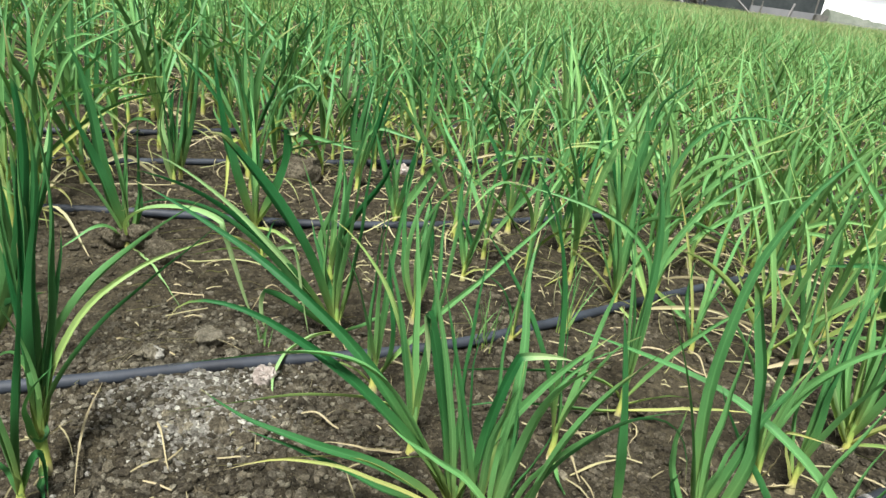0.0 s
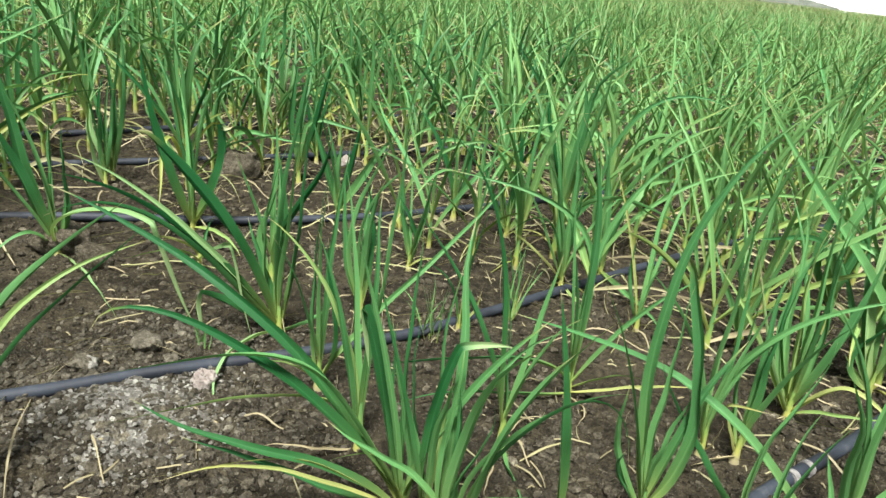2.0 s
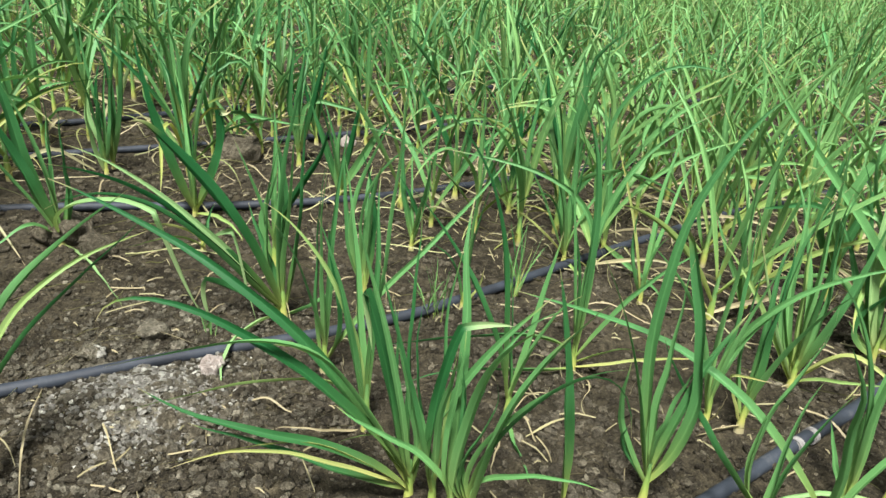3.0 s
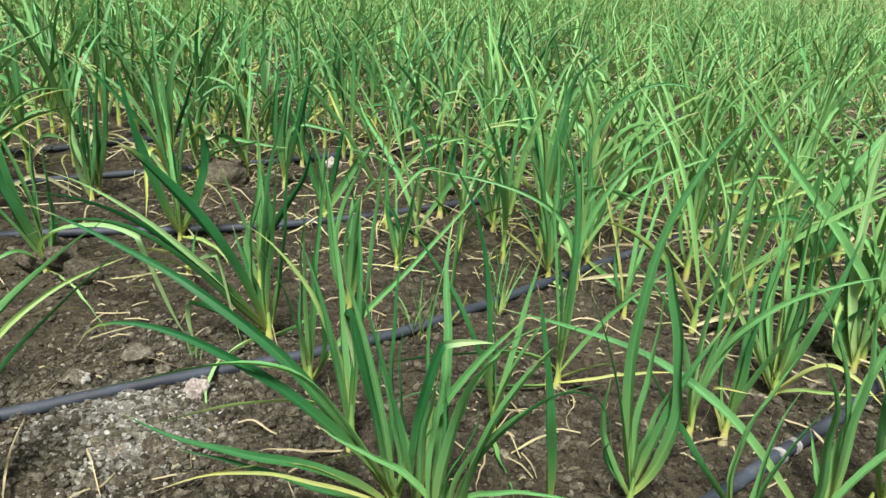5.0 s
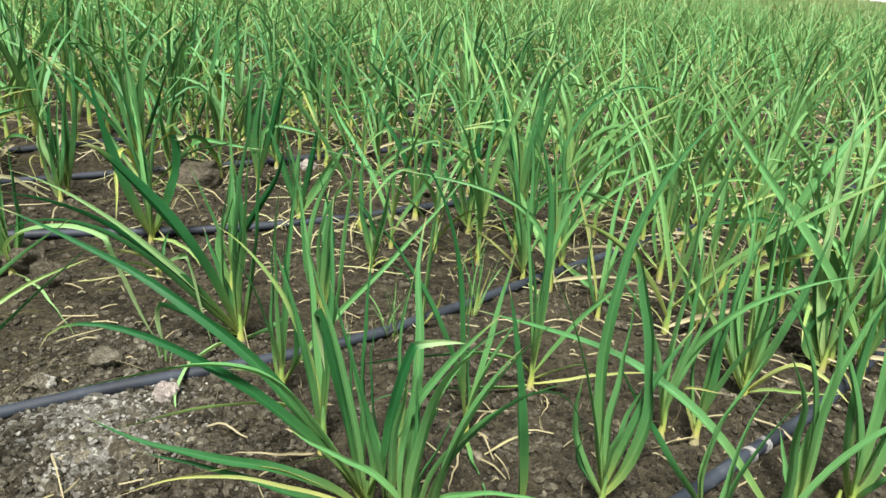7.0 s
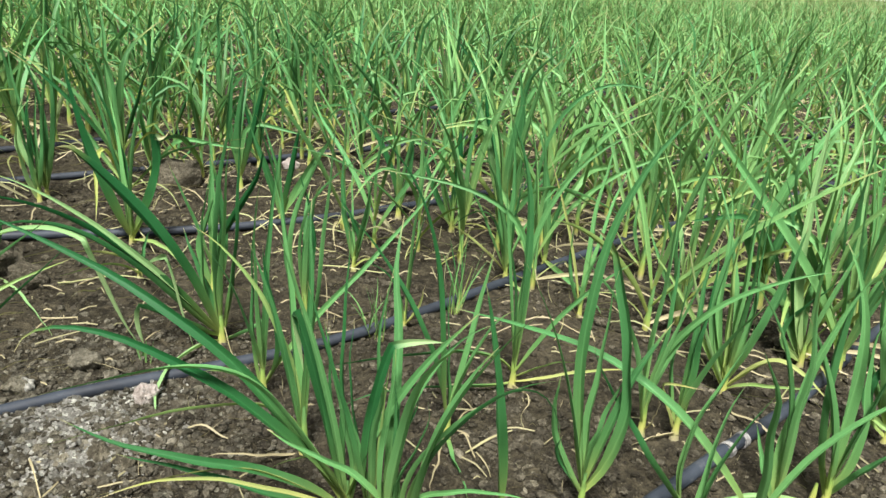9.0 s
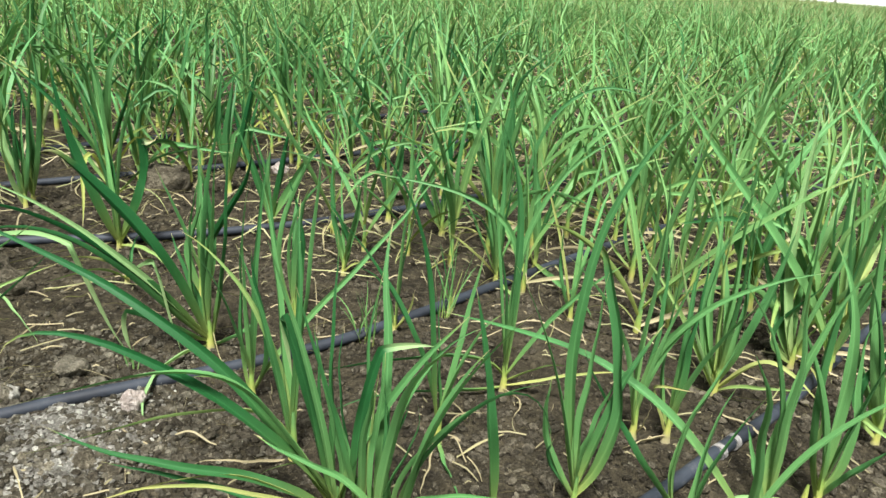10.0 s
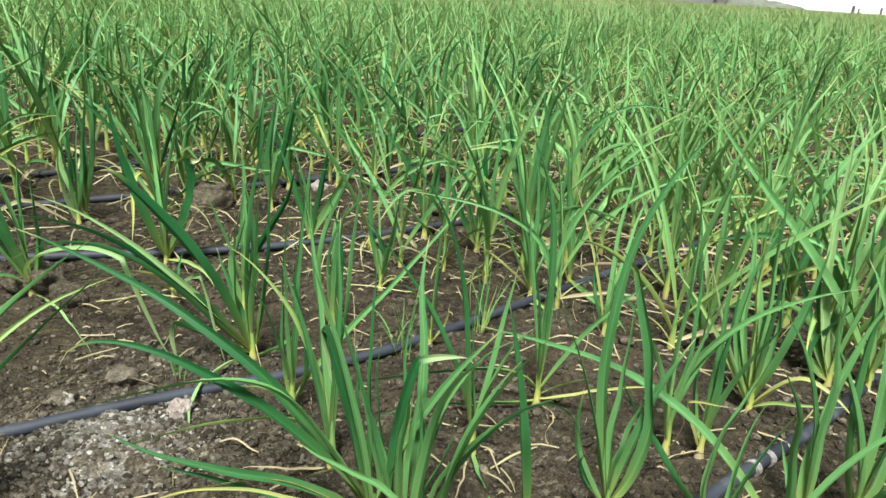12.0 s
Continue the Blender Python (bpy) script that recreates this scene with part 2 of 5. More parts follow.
# ---- garlic plants ----
def blade(root, az, e0, e1, length, width, bend=1.5, sway=0.0, twist=0.0, yellow=0.0, dry=0.0, shade=0.4, tip=0.15, fold=0.75, segs=12, cols=4):
    """A leaf blade that leaves the stem at root, heading az, rising e0 degrees and ending at e1 degrees. bend: how late it curves
    (below 0: a sharp kink at that share of its length). sway: degrees by which the heading drifts. twist: degrees by which
    the face turns about its length. Returns corners, uv, tone."""
    s = np.linspace(0, 1, segs + 1)
    turn = s**bend if bend > 0 else 1 / (1 + np.exp(-(s + bend) * 38))
    el, hd = np.radians(e0 + (e1 - e0) * turn), np.radians(az + sway * s)
    step = length / segs
    mid_el, mid_hd = (el[1:] + el[:-1]) / 2, (hd[1:] + hd[:-1]) / 2
    d = np.stack([np.cos(mid_el) * np.cos(mid_hd), np.cos(mid_el) * np.sin(mid_hd), np.sin(mid_el)], -1) * step
    line = np.vstack([root, root + np.cumsum(d, 0)])
    side = np.stack([-np.sin(hd), np.cos(hd), 0 * hd], -1)
    up = np.stack([-np.sin(el) * np.cos(hd), -np.sin(el) * np.sin(hd), np.cos(el)], -1)
    wave = np.sin(s * (5 + (az % 7)) + az) * 0.012 * length * s + np.sin(s * 17 + az * 3) * 0.004 * length * s
    line = line + side * wave[:, None]
    return sheet(line, side, up, s, width, np.full_like(s, twist), yellow, dry, shade, tip, fold, cols, 3.0)


def sheet(line, side, up, s, width, twist, yellow, dry, shade, tip, fold, cols, taper):
    """The folded strap of a leaf about its middle line: corners, uv and tone."""
    tw = np.radians(twist * np.minimum(1, 0.25 + 1.5 * s))[:, None]
    side, up = side * np.cos(tw) + up * np.sin(tw), up * np.cos(tw) - side * np.sin(tw)
    wide = width / 2 * np.minimum(1.0, 0.5 + 2.6 * s) * np.maximum(1 - s**taper, 0.03) * (1 - 0.15 * s)
    curl = fold * (1 - 0.5 * s)
    rows = []
    places = np.array((-1, -0.07, 0.07, 1)) if cols == 4 else np.linspace(-1, 1, cols)
    for c in places:
        lift = wide * curl * (abs(c) - 0.5) * 1.4 if cols > 2 else 0 * wide
        rows.append(line + side * (c * wide)[:, None] + up * lift[:, None])
    n = len(s)
    verts = np.stack(rows, 1).reshape(-1, 3)
    uv = np.stack([np.broadcast_to(places / 2 + 0.5, (n, cols)), np.broadcast_to(s[:, None], (n, cols))], -1).reshape(-1, 2)
    ends = np.clip((s - (1 - tip)) / max(tip, 1e-3), 0, 1) if tip > 0 else 0 * s
    yel = np.clip(yellow + 0.7 * np.exp(-s * 9) + ends * 0.7, 0, 1)
    drs = np.clip(dry + np.clip(ends * 1.6 - 0.8, 0, 1), 0, 1)
    tone = np.repeat(np.stack([yel, drs, np.full_like(s, shade)], -1), cols, 0)
    return verts, uv, tone


def stalk(height, radius, lean=(0, 0), rings=8, sides=8):
    """The false stem, pale and bulging at the soil, green above."""
    s = np.linspace(0, 1, rings)
    r = radius * (1.0 + 0.30 * np.exp(-((s - 0.25) / 0.14) ** 2) - 0.72 * s**1.6)
    a = np.linspace(0, 2 * np.pi, sides + 1)
    z = -0.022 + (height + 0.022) * s
    verts = np.stack([r[:, None] * np.cos(a) + (lean[0] * s**1.3 * height)[:, None], r[:, None] * np.sin(a) * 0.85 + (lean[1] * s**1.3 * height)[:, None],
                      np.broadcast_to(z[:, None], (rings, sides + 1))], -1).reshape(-1, 3)
    uv = np.stack([np.broadcast_to(a / 6.283, (rings, sides + 1)), np.broadcast_to(s[:, None], (rings, sides + 1))], -1).reshape(-1, 2)
    tone = np.repeat(np.stack([np.clip(1.0 - z / 0.06, 0, 1), 0 * s, 0 * s], -1), sides + 1, 0)
    return verts, uv, tone, strip(rings, sides + 1)


PLANT_LABEL = "young green garlic plant with strap leaves rooted in soil"


def garlic(x, y, height, radius=0.0058, leaves=(), lean=(0, 0), turn=0.0, label=PLANT_LABEL, z=0.0, inner=0):
    """One plant at (x, y). Each leaf: height on the stem, then the values of blade() from its heading on."""
    plant = tagged(new("garlic_plant"), label, "garlic plant", "planted garlic")
    plant.location = (x, y, z)
    plant.rotation_euler = (0, 0, radians(turn))
    v, uv, tone, f = stalk(height, radius, lean)
    part_of("stem", mesh_of("stem", v, f, STEM, uv, tone), plant, "pale yellow-green stem")
    own = random.Random(int(x * 1000) * 7 + int(y * 1000))
    young = [(height * own.uniform(0.6, 1.0), own.uniform(0, 360), own.uniform(74, 88), own.uniform(40, 84), own.uniform(0.17, 0.31), own.uniform(0.007, 0.012),
              own.uniform(1.0, 2.2), own.uniform(-30, 30), own.uniform(-70, 70), 0.04, 0, own.uniform(0.1, 0.8), own.choice((0, 0.06, 0.12))) for _ in range(inner)]
    for h, az, e0, e1, length, width, *more in (*leaves, *young):
        names = ("bend", "sway", "twist", "yellow", "dry", "shade", "tip")
        k = (h / height) ** 1.3 if height else 0
        root = np.array([lean[0] * k * height, lean[1] * k * height, max(0.004, h - 0.010)])
        v, uv, tone = blade(root, az, e0, e1, length, width, **dict(zip(names, more)))
        part_of("leaf", mesh_of("leaf", v, strip(13, 4), LEAF, uv, tone), plant)
    return plant


def bezier(points, count):
    """Places along a curve of three or four handles."""
    s = np.linspace(0, 1, count)[:, None]
    k = len(points) - 1
    return sum(math.comb(k, i) * s**i * (1 - s) ** (k - i) * np.array(p, float) for i, p in enumerate(points))


def leaf(plant, root, first, second, end, width, twist, shade, yellow, dry, tip, hang=None):
    """One strap leaf of a plant, from its root on the stem along two handles to its end; hang: the handle and the end,
    counted from the bend, of a part that has snapped over."""
    line = bezier((root, first, second, end), 19)
    if hang:
        line = np.vstack([line, np.array(end) + bezier(((0, 0, 0), *hang), 10)[1:]])
    gone = np.r_[0, np.cumsum(np.linalg.norm(np.diff(line, axis=0), axis=1))]
    s = gone / gone[-1]
    along = np.gradient(line, axis=0)
    along /= np.linalg.norm(along, axis=1)[:, None] + 1e-9
    az = math.atan2(end[1] - root[1], end[0] - root[0])
    side = np.broadcast_to((-math.sin(az), math.cos(az), 0.0), line.shape)
    side = side - along * (side * along).sum(1)[:, None]
    side = side / (np.linalg.norm(side, axis=1)[:, None] + 1e-9)
    up = np.cross(along, side)
    own = twist * 7.3 + width * 900
    line = line + side * (np.sin(s * 9 + own) * 0.0016 + np.sin(s * 23 + own) * 0.0007)[:, None]
    turn = twist + 11 * np.sin(s * 6.5 + own) + 6 * np.sin(s * 17 + own)
    v, uv, tone = sheet(line, side, up, s, width, turn, yellow, dry, shade, tip, 0.8, 4, 2.5 if not hang else 9.0)
    if hang:
        past = np.repeat(np.clip((s - s[18]) * 14, 0, 1), 4)
        tone = np.stack([tone[:, 0], np.maximum(tone[:, 1], past * (0.85 if tip > 0 else 0.4)), np.maximum(tone[:, 2], past * 0.95)], -1)
    return part_of("leaf", mesh_of("leaf", v, strip(len(s), 4), LEAF, uv, tone), plant)


def wild_leaves(rng, size=1.0):
    """Leaves of one plant as garlic() takes them: two ranks, the lower ones longer, lax and often yellow."""
    az = rng.uniform(0, 360)
    count = rng.choice((5, 6, 6, 7, 7, 8))
    out = []
    for n in range(count):
        k = n / (count - 1)
        low = 1 - k
        length = size * (0.16 + 0.19 * math.sin(math.pi * (0.25 + 0.55 * k))) * rng.uniform(0.85, 1.2)
        e0 = 50 + 36 * k + rng.uniform(-10, 8)
        e1 = e0 - rng.uniform(0, 50) - 60 * low * rng.random()
        if rng.random() < 0.26:
            e1 = -rng.uniform(20, 70)
        bend = rng.uniform(0.9, 2.4)
        if rng.random() < 0.25:
            bend = -rng.uniform(0.35, 0.75)
        dry = 0.0
        yellow = rng.uniform(0.0, 0.12)
        if n == 0 and rng.random() < 0.8:
            dry, e0, e1, length = rng.uniform(0.5, 1.0), 25, -40, length * 0.7
        elif n <= 1 and rng.random() < 0.55:
            yellow, length = rng.uniform(0.25, 0.8), length * 0.8
        if n == 0:
            for _ in range(rng.choice((1, 2, 2, 3))):
                out.append((size * rng.uniform(0.01, 0.05), rng.uniform(0, 360), rng.uniform(20, 65), rng.uniform(-80, -35), size * rng.uniform(0.09, 0.2),
                            size * rng.uniform(0.003, 0.006), rng.uniform(0.6, 1.4), rng.uniform(-60, 60), rng.uniform(-60, 60), rng.uniform(0.5, 1.0), rng.uniform(0.15, 0.95), 0.7, 0.2))
        out.append((size * (0.03 + 0.085 * k), az + 180 * (n % 2) + rng.uniform(-35, 35), e0, e1, length, size * rng.uniform(0.008, 0.0160) * (0.7 if dry else 1),
                    bend, rng.uniform(-45, 45), rng.uniform(-75, 75), yellow, dry, rng.uniform(0.0, 0.62), rng.choice((0.04, 0.08, 0.14, 0.22))))
    return out


def baked(leaves, height, radius, segs, cols, stem):
    """One plant's corners, faces, uv and tone, coarser, for the joined rest of the field."""
    vs, fs, us, ts, base = [], [], [], [], 0
    names = ("bend", "sway", "twist", "yellow", "dry", "shade", "tip")
    for h, az, e0, e1, length, width, *more in leaves:
        v, uv, tone = blade(np.array([0, 0, h]), az, e0, e1, length, width * 0.74, **dict(zip(names, more)), segs=segs, cols=cols)
        vs.append(v), us.append(uv), ts.append(tone), fs.append(strip(segs + 1, cols) + base)
        base += len(v)
    if stem:
        v, uv, tone, f = stalk(height, radius, rings=3, sides=4)
        tone = np.c_[tone[:, 0] * 0.9, tone[:, 1], np.full(len(tone), 0.6)]
        vs.append(v), us.append(uv), ts.append(tone), fs.append(f + base)
    return np.vstack(vs), np.vstack(fs), np.vstack(us), np.vstack(ts)


def stand(name, label, spots, variants, rng, grown=(0.85, 1.15)):
    """A joined stand of many plants at spots, each a turned and scaled variant."""
    vs, fs, us, ts, base = [], [], [], [], 0
    for x, y in spots:
        v, f, u, t = variants[int(rng.integers(len(variants)))]
        a, k = rng.uniform(0, 6.283), rng.uniform(*grown)
        c, s = math.cos(a) * k, math.sin(a) * k
        vs.append(np.stack([v[:, 0] * c - v[:, 1] * s + x, v[:, 0] * s + v[:, 1] * c + y, v[:, 2] * k], -1))
        fs.append(f + base), us.append(u)
        # added yellow and lighter green stand in for haze over the farther crop
        ts.append(t + np.array([rng.uniform(0.0, 0.15), 0, rng.uniform(0.0, 0.46)]))
        base += len(v)
    ob = new(name, mesh_of(name, np.vstack(vs), np.vstack(fs), LEAF, np.vstack(us), np.clip(np.vstack(ts), 0, 1)))
    return tagged(ob, label, "crop", kind="stuff")


# ---- the field beyond ----
NEAR_END = 3.0


def hero_zone(x, y):
    """The stretch whose plants are set out one by one."""
    return y < 1.27 and x < 1.1 or 1.27 <= y < 2.16 + 0.08 * x and x < 1.75


def in_field(x, y):
    return y > -0.5 and abs(math.atan2(x - 0.35 * y * 0.25, y + 1.0)) < radians(50)


def row_spots(near, far, along_step, row_step, rng):
    """Places along the planted rows between two distances from the walk."""
    out = []
    for k in range(-int(far / row_step) - 2, int(far / row_step) + 3):
        n = FIRST_ROW + k * row_step
        for q in np.arange(-far, far, along_step):
            a, b = q + rng.uniform(-0.45, 0.45) * along_step, n + rng.normal(0, 0.042)
            p = ALONG * a + ACROSS * b
            d = math.hypot(p.x - 0.1, p.y)
            if near <= d < far and in_field(p.x, p.y):
                out.append((p.x, p.y))
    return out


rng_np = np.random.default_rng(5)
rnd = random.Random(11)
wild = [(wild_leaves(rnd), 0.12, 0.0056) for _ in range(26)]
mid = [baked(l, h, r, 7, 3, True) for l, h, r in wild]
low = [baked(l, h, r, 4, 2, False) for l, h, r in wild]
lowest = [baked(l[1:], h, r, 3, 2, False) for l, h, r in wild]
stand("garlic_crop", "dense rows of green garlic plants filling the field", row_spots(NEAR_END, 7.0, 0.115, ROW_STEP, rng_np), mid, rng_np)
stand("garlic_crop", "green garlic crop further out in the field", row_spots(7.0, 20.0, 0.14, ROW_STEP, rng_np), low, rng_np)
stand("garlic_crop", "far green garlic crop merging into a carpet", row_spots(20.0, 46.0, 0.30, ROW_STEP * 1.4, rng_np), lowest, rng_np, (0.85, 1.1))
stand("garlic_crop", "most distant green garlic crop by the field edge", row_spots(46.0, 84.0, 0.60, ROW_STEP * 2.4, rng_np), lowest, rng_np, (0.85, 1.1))

beside = []
for k in range(-28, 29):
    for q in np.arange(-6.0, 6.0, 0.125):
        p = ALONG * (q + rng_np.uniform(-0.05, 0.05)) + ACROSS * (FIRST_ROW + k * ROW_STEP + rng_np.normal(0, 0.03))
        if 1.0 < math.hypot(p.x - 0.1, p.y) < 6.0 and not in_field(p.x, p.y) and not (hero_zone(p.x, p.y) and p.x > -1.3 and p.y > 0):
            beside.append((p.x, p.y))
stand("garlic_crop", "green garlic rows beside and behind the path", beside, low, rng_np)

# ---- near plants, each a thing ----
rng_np = np.random.default_rng(21)
models = []
for leaves, h, r in wild[:18]:
    models.append(garlic(0, -6, h, r, leaves))
# yellowing plants for the right, their green also lightened in place of glare
paler = []
for leaves, h, r in wild[16:26]:
    paler.append(garlic(0.5, -6, h, r, [(*l[:9], min(1, l[9] + 0.08), l[10], 0.35 + 0.6 * l[11], l[12]) for l in leaves], label="light green garlic plant with yellowing strap leaves in soil"))
for x, y in row_spots(0.55, NEAR_END, 0.098, ROW_STEP, rng_np):
    if hero_zone(x, y):
        continue
    m0 = models[int(rng_np.integers(len(models)))]
    k = rng_np.uniform(0.8, 1.15)
    copy_thing(m0, pose(x, y, ground_z(x, y), 0, 0, rng_np.uniform(0, 360)) @ Matrix.Scale(k, 4))
# the plants by the path, leaf by leaf
# leaf shades include shadowed faces (low) and, on the right, glare (higher)
plant = garlic(0.076, 0.750, 0.07, inner=2)
leaf(plant, (-0.001, 0, 0.014), (-0.006, 0.006, 0.105), (-0.025, 0.012, 0.222), (-0.109, 0.02, 0.272), 0.0081, -67, 0.62, 0.38, 0.05, 0.12)
leaf(plant, (-0.001, 0, 0.014), (-0.014, 0, 0.099), (-0.023, 0, 0.186), (-0.055, 0, 0.267), 0.0095, -68, 0.27, 0.02, 0, 0.05)
leaf(plant, (0, 0, 0.026), (-0.001, 0.015, 0.161), (0.031, 0.038, 0.288), (0.034, 0.06, 0.421), 0.0112, -71, 0.46, 0.05, 0, 0.05)
leaf(plant, (-0, 0, 0.026), (-0.022, -0.003, 0.137), (-0.201, -0.021, 0.053), (-0.275, -0.03, 0.053), 0.0070, 42, 0.58, 0.38, 0.05, 0.12)
leaf(plant, (-0.001, 0, 0.006), (-0.035, -0.008, 0.009), (-0.076, -0.02, 0.034), (-0.104, -0.03, 0.03), 0.0036, -37, 0.61, 0.5, 0.95, 0)
plant = garlic(0.119, 0.639, 0.06, inner=2)
leaf(plant, (-0.001, 0, 0.026), (-0.018, 0.001, 0.097), (-0.024, 0.002, 0.173), (-0.049, 0.004, 0.244), 0.0114, -58, 0.08, 0.02, 0, 0, hang=((0.003, -0, -0.024), (0.007, -0.001, -0.062)))
leaf(plant, (-0, 0, 0.026), (-0.014, 0.008, 0.12), (0.001, 0.019, 0.217), (-0.005, 0.03, 0.312), 0.0083, -67, 0.11, 0.02, 0, 0.08)
leaf(plant, (-0.001, 0, 0.042), (-0.092, -0.002, 0.203), (-0.085, -0.005, 0.225), (-0.273, -0.009, 0.168), 0.0107, 29, 0.48, 0.05, 0, 0.05)
leaf(plant, (-0.001, 0, 0.031), (-0.009, 0, 0.094), (-0.237, 0.002, 0.304), (-0.276, 0.001, 0.209), 0.0125, -48, 0.00, 0.02, 0, 0.12)
leaf(plant, (-0.001, 0, 0.031), (-0.092, 0.03, 0.183), (-0.175, 0.062, 0.25), (-0.344, 0.107, 0.297), 0.0130, -53, 0.01, 0.02, 0, 0.05)
leaf(plant, (-0.001, 0, 0.024), (-0.07, -0, 0.098), (-0.181, -0.006, 0.091), (-0.245, -0.011, 0.149), 0.0114, -33, 0.10, 0.02, 0, 0.05)
leaf(plant, (-0.002, 0, 0.021), (-0.072, 0.004, 0.045), (-0.137, -0.003, 0.082), (-0.206, -0.004, 0.108), 0.0081, -39, 0.06, 0.02, 0, 0.05)
leaf(plant, (-0.002, 0, 0.026), (-0.067, -0.002, 0.057), (-0.136, -0.042, 0.128), (-0.206, -0.074, 0.117), 0.0051, -43, 0.66, 0.75, 0.2, 0.3)
leaf(plant, (-0.001, 0, 0.024), (-0.112, -0.001, 0.115), (-0.129, -0.005, 0.084), (-0.253, -0.01, 0.058), 0.0036, 42, 0.77, 0.75, 0.2, 0.4)
leaf(plant, (-0, 0, 0.024), (0.018, 0.004, 0.106), (-0.019, 0.014, 0.149), (-0.023, 0.022, 0.227), 0.0069, -58, 0.37, 0.05, 0, 0.05)
leaf(plant, (-0.001, 0, 0.024), (-0.014, 0.005, 0.083), (-0.023, 0.015, 0.159), (-0.017, 0.021, 0.221), 0.0060, -56, 0.19, 0.02, 0, 0.05)
leaf(plant, (0, 0, 0.024), (0.02, 0.005, 0.089), (-0.003, 0.02, 0.153), (0.002, 0.03, 0.223), 0.0069, -66, 0.06, 0.02, 0, 0.05)
leaf(plant, (-0, 0, 0.021), (-0.014, 0.001, 0.07), (-0.017, 0.001, 0.115), (-0.076, 0.006, 0.071), 0.0054, 41, 0.57, 0.38, 0.05, 0.1)
plant = garlic(0.156, 0.606, 0.06, inner=2)
leaf(plant, (-0.001, 0, 0.042), (-0.019, 0.003, 0.097), (0.001, -0, 0.167), (-0.001, 0, 0.226), 0.0082, 52, 0.47, 0.05, 0, 0.1)
leaf(plant, (-0.001, 0, 0.042), (-0.012, 0.002, 0.095), (-0.072, 0.011, 0.108), (-0.112, 0.017, 0.136), 0.0076, -49, 0.47, 0.05, 0, 0.1)
leaf(plant, (0.002, 0, 0.042), (0.038, -0.004, 0.087), (0.069, -0.039, 0.106), (0.117, -0.069, 0.114), 0.0059, 57, 0.50, 0.05, 0, 0.1)
plant = garlic(0.141, 0.627, 0.06, label="green garlic plant whose snapped leaf folds over level", inner=2)
leaf(plant, (-0.001, 0, 0.033), (-0.018, 0.002, 0.113), (-0.038, 0.005, 0.196), (-0.061, 0.007, 0.276), 0.0082, 68, 0.15, 0.02, 0, 0.06)
leaf(plant, (-0.001, 0, 0.033), (-0.014, 0.002, 0.083), (-0.003, 0, 0.168), (0.013, -0.002, 0.219), 0.0101, 69, 0.03, 0.02, 0, 0, hang=((0.02, -0.002, 0.007), (0.045, -0.005, 0.003)))
leaf(plant, (0, 0, 0.031), (0.007, -0.001, 0.086), (0.007, -0.001, 0.144), (0.012, -0.001, 0.2), 0.0055, -52, 0.54, 0.38, 0.05, 0.08)
leaf(plant, (0, 0, 0.031), (0.002, 0.002, 0.077), (-0.02, 0.016, 0.117), (-0.03, 0.024, 0.161), 0.0065, 54, 0.39, 0.05, 0, 0.05)
plant = garlic(0.174, 0.599, 0.06, inner=2)
leaf(plant, (-0.002, 0, 0.042), (-0.041, 0.007, 0.09), (0.009, 0.02, 0.226), (0.068, 0.017, 0.244), 0.0069, 57, 0.42, 0.05, 0, 0.05)
leaf(plant, (-0.001, 0, 0.042), (-0.025, 0.004, 0.085), (-0.006, 0.014, 0.146), (-0.021, 0.024, 0.196), 0.0092, 50, 0.26, 0.02, 0, 0.05)
leaf(plant, (-0.002, 0, 0.042), (-0.046, 0.006, 0.068), (0.005, 0.012, 0.131), (0.004, 0.02, 0.175), 0.0084, -48, 0.10, 0.02, 0, 0.05)
leaf(plant, (-0.001, 0, 0.042), (-0.029, 0.004, 0.081), (-0.003, 0.014, 0.14), (-0.016, 0.023, 0.185), 0.0075, 61, 0.01, 0.02, 0, 0.05)
leaf(plant, (-0.001, 0, 0.042), (-0.026, 0.006, 0.103), (0.055, -0.024, 0.206), (0.111, -0.042, 0.222), 0.0080, -56, 0.50, 0.05, 0, 0.05)
leaf(plant, (-0, 0, 0.042), (-0.019, 0.003, 0.091), (0.1, -0.04, 0.309), (0.117, -0.053, 0.16), 0.0087, -33, 0.19, 0.02, 0, 0.05)
leaf(plant, (-0.002, 0, 0.042), (-0.035, 0.009, 0.071), (0.02, -0.018, 0.149), (0.007, -0.022, 0.197), 0.0061, 64, 0.26, 0.02, 0, 0.05)
plant = garlic(0.264, 0.603, 0.03, label="single broad garlic leaf standing up from the soil")
leaf(plant, (-0, 0, 0.042), (-0.004, 0.001, 0.127), (-0.015, 0.005, 0.201), (-0.034, 0.012, 0.283), 0.0139, -52, 0.12, 0.02, 0, 0.05)
plant = garlic(-0.044, 1.010, 0.06, label="wide dark green garlic plant with leaves sprawling over bare soil", inner=2)
leaf(plant, (-0.003, 0, 0.019), (-0.07, -0.015, 0.114), (-0.151, -0.031, 0.225), (-0.273, -0.056, 0.242), 0.0190, 63, 0.00, 0.02, 0, 0.06)
leaf(plant, (-0.001, 0, 0.014), (-0.038, -0.005, 0.131), (-0.074, -0.009, 0.197), (-0.158, -0.021, 0.285), 0.0190, 67, 0.00, 0.02, 0, 0.1, hang=((-0.01, -0.001, 0.009), (-0.022, -0.003, 0.005)))
leaf(plant, (-0.004, 0, 0.02), (-0.075, -0.024, 0.089), (-0.147, -0.055, 0.265), (-0.264, -0.095, 0.198), 0.0130, 59, 0.10, 0.02, 0, 0.05)
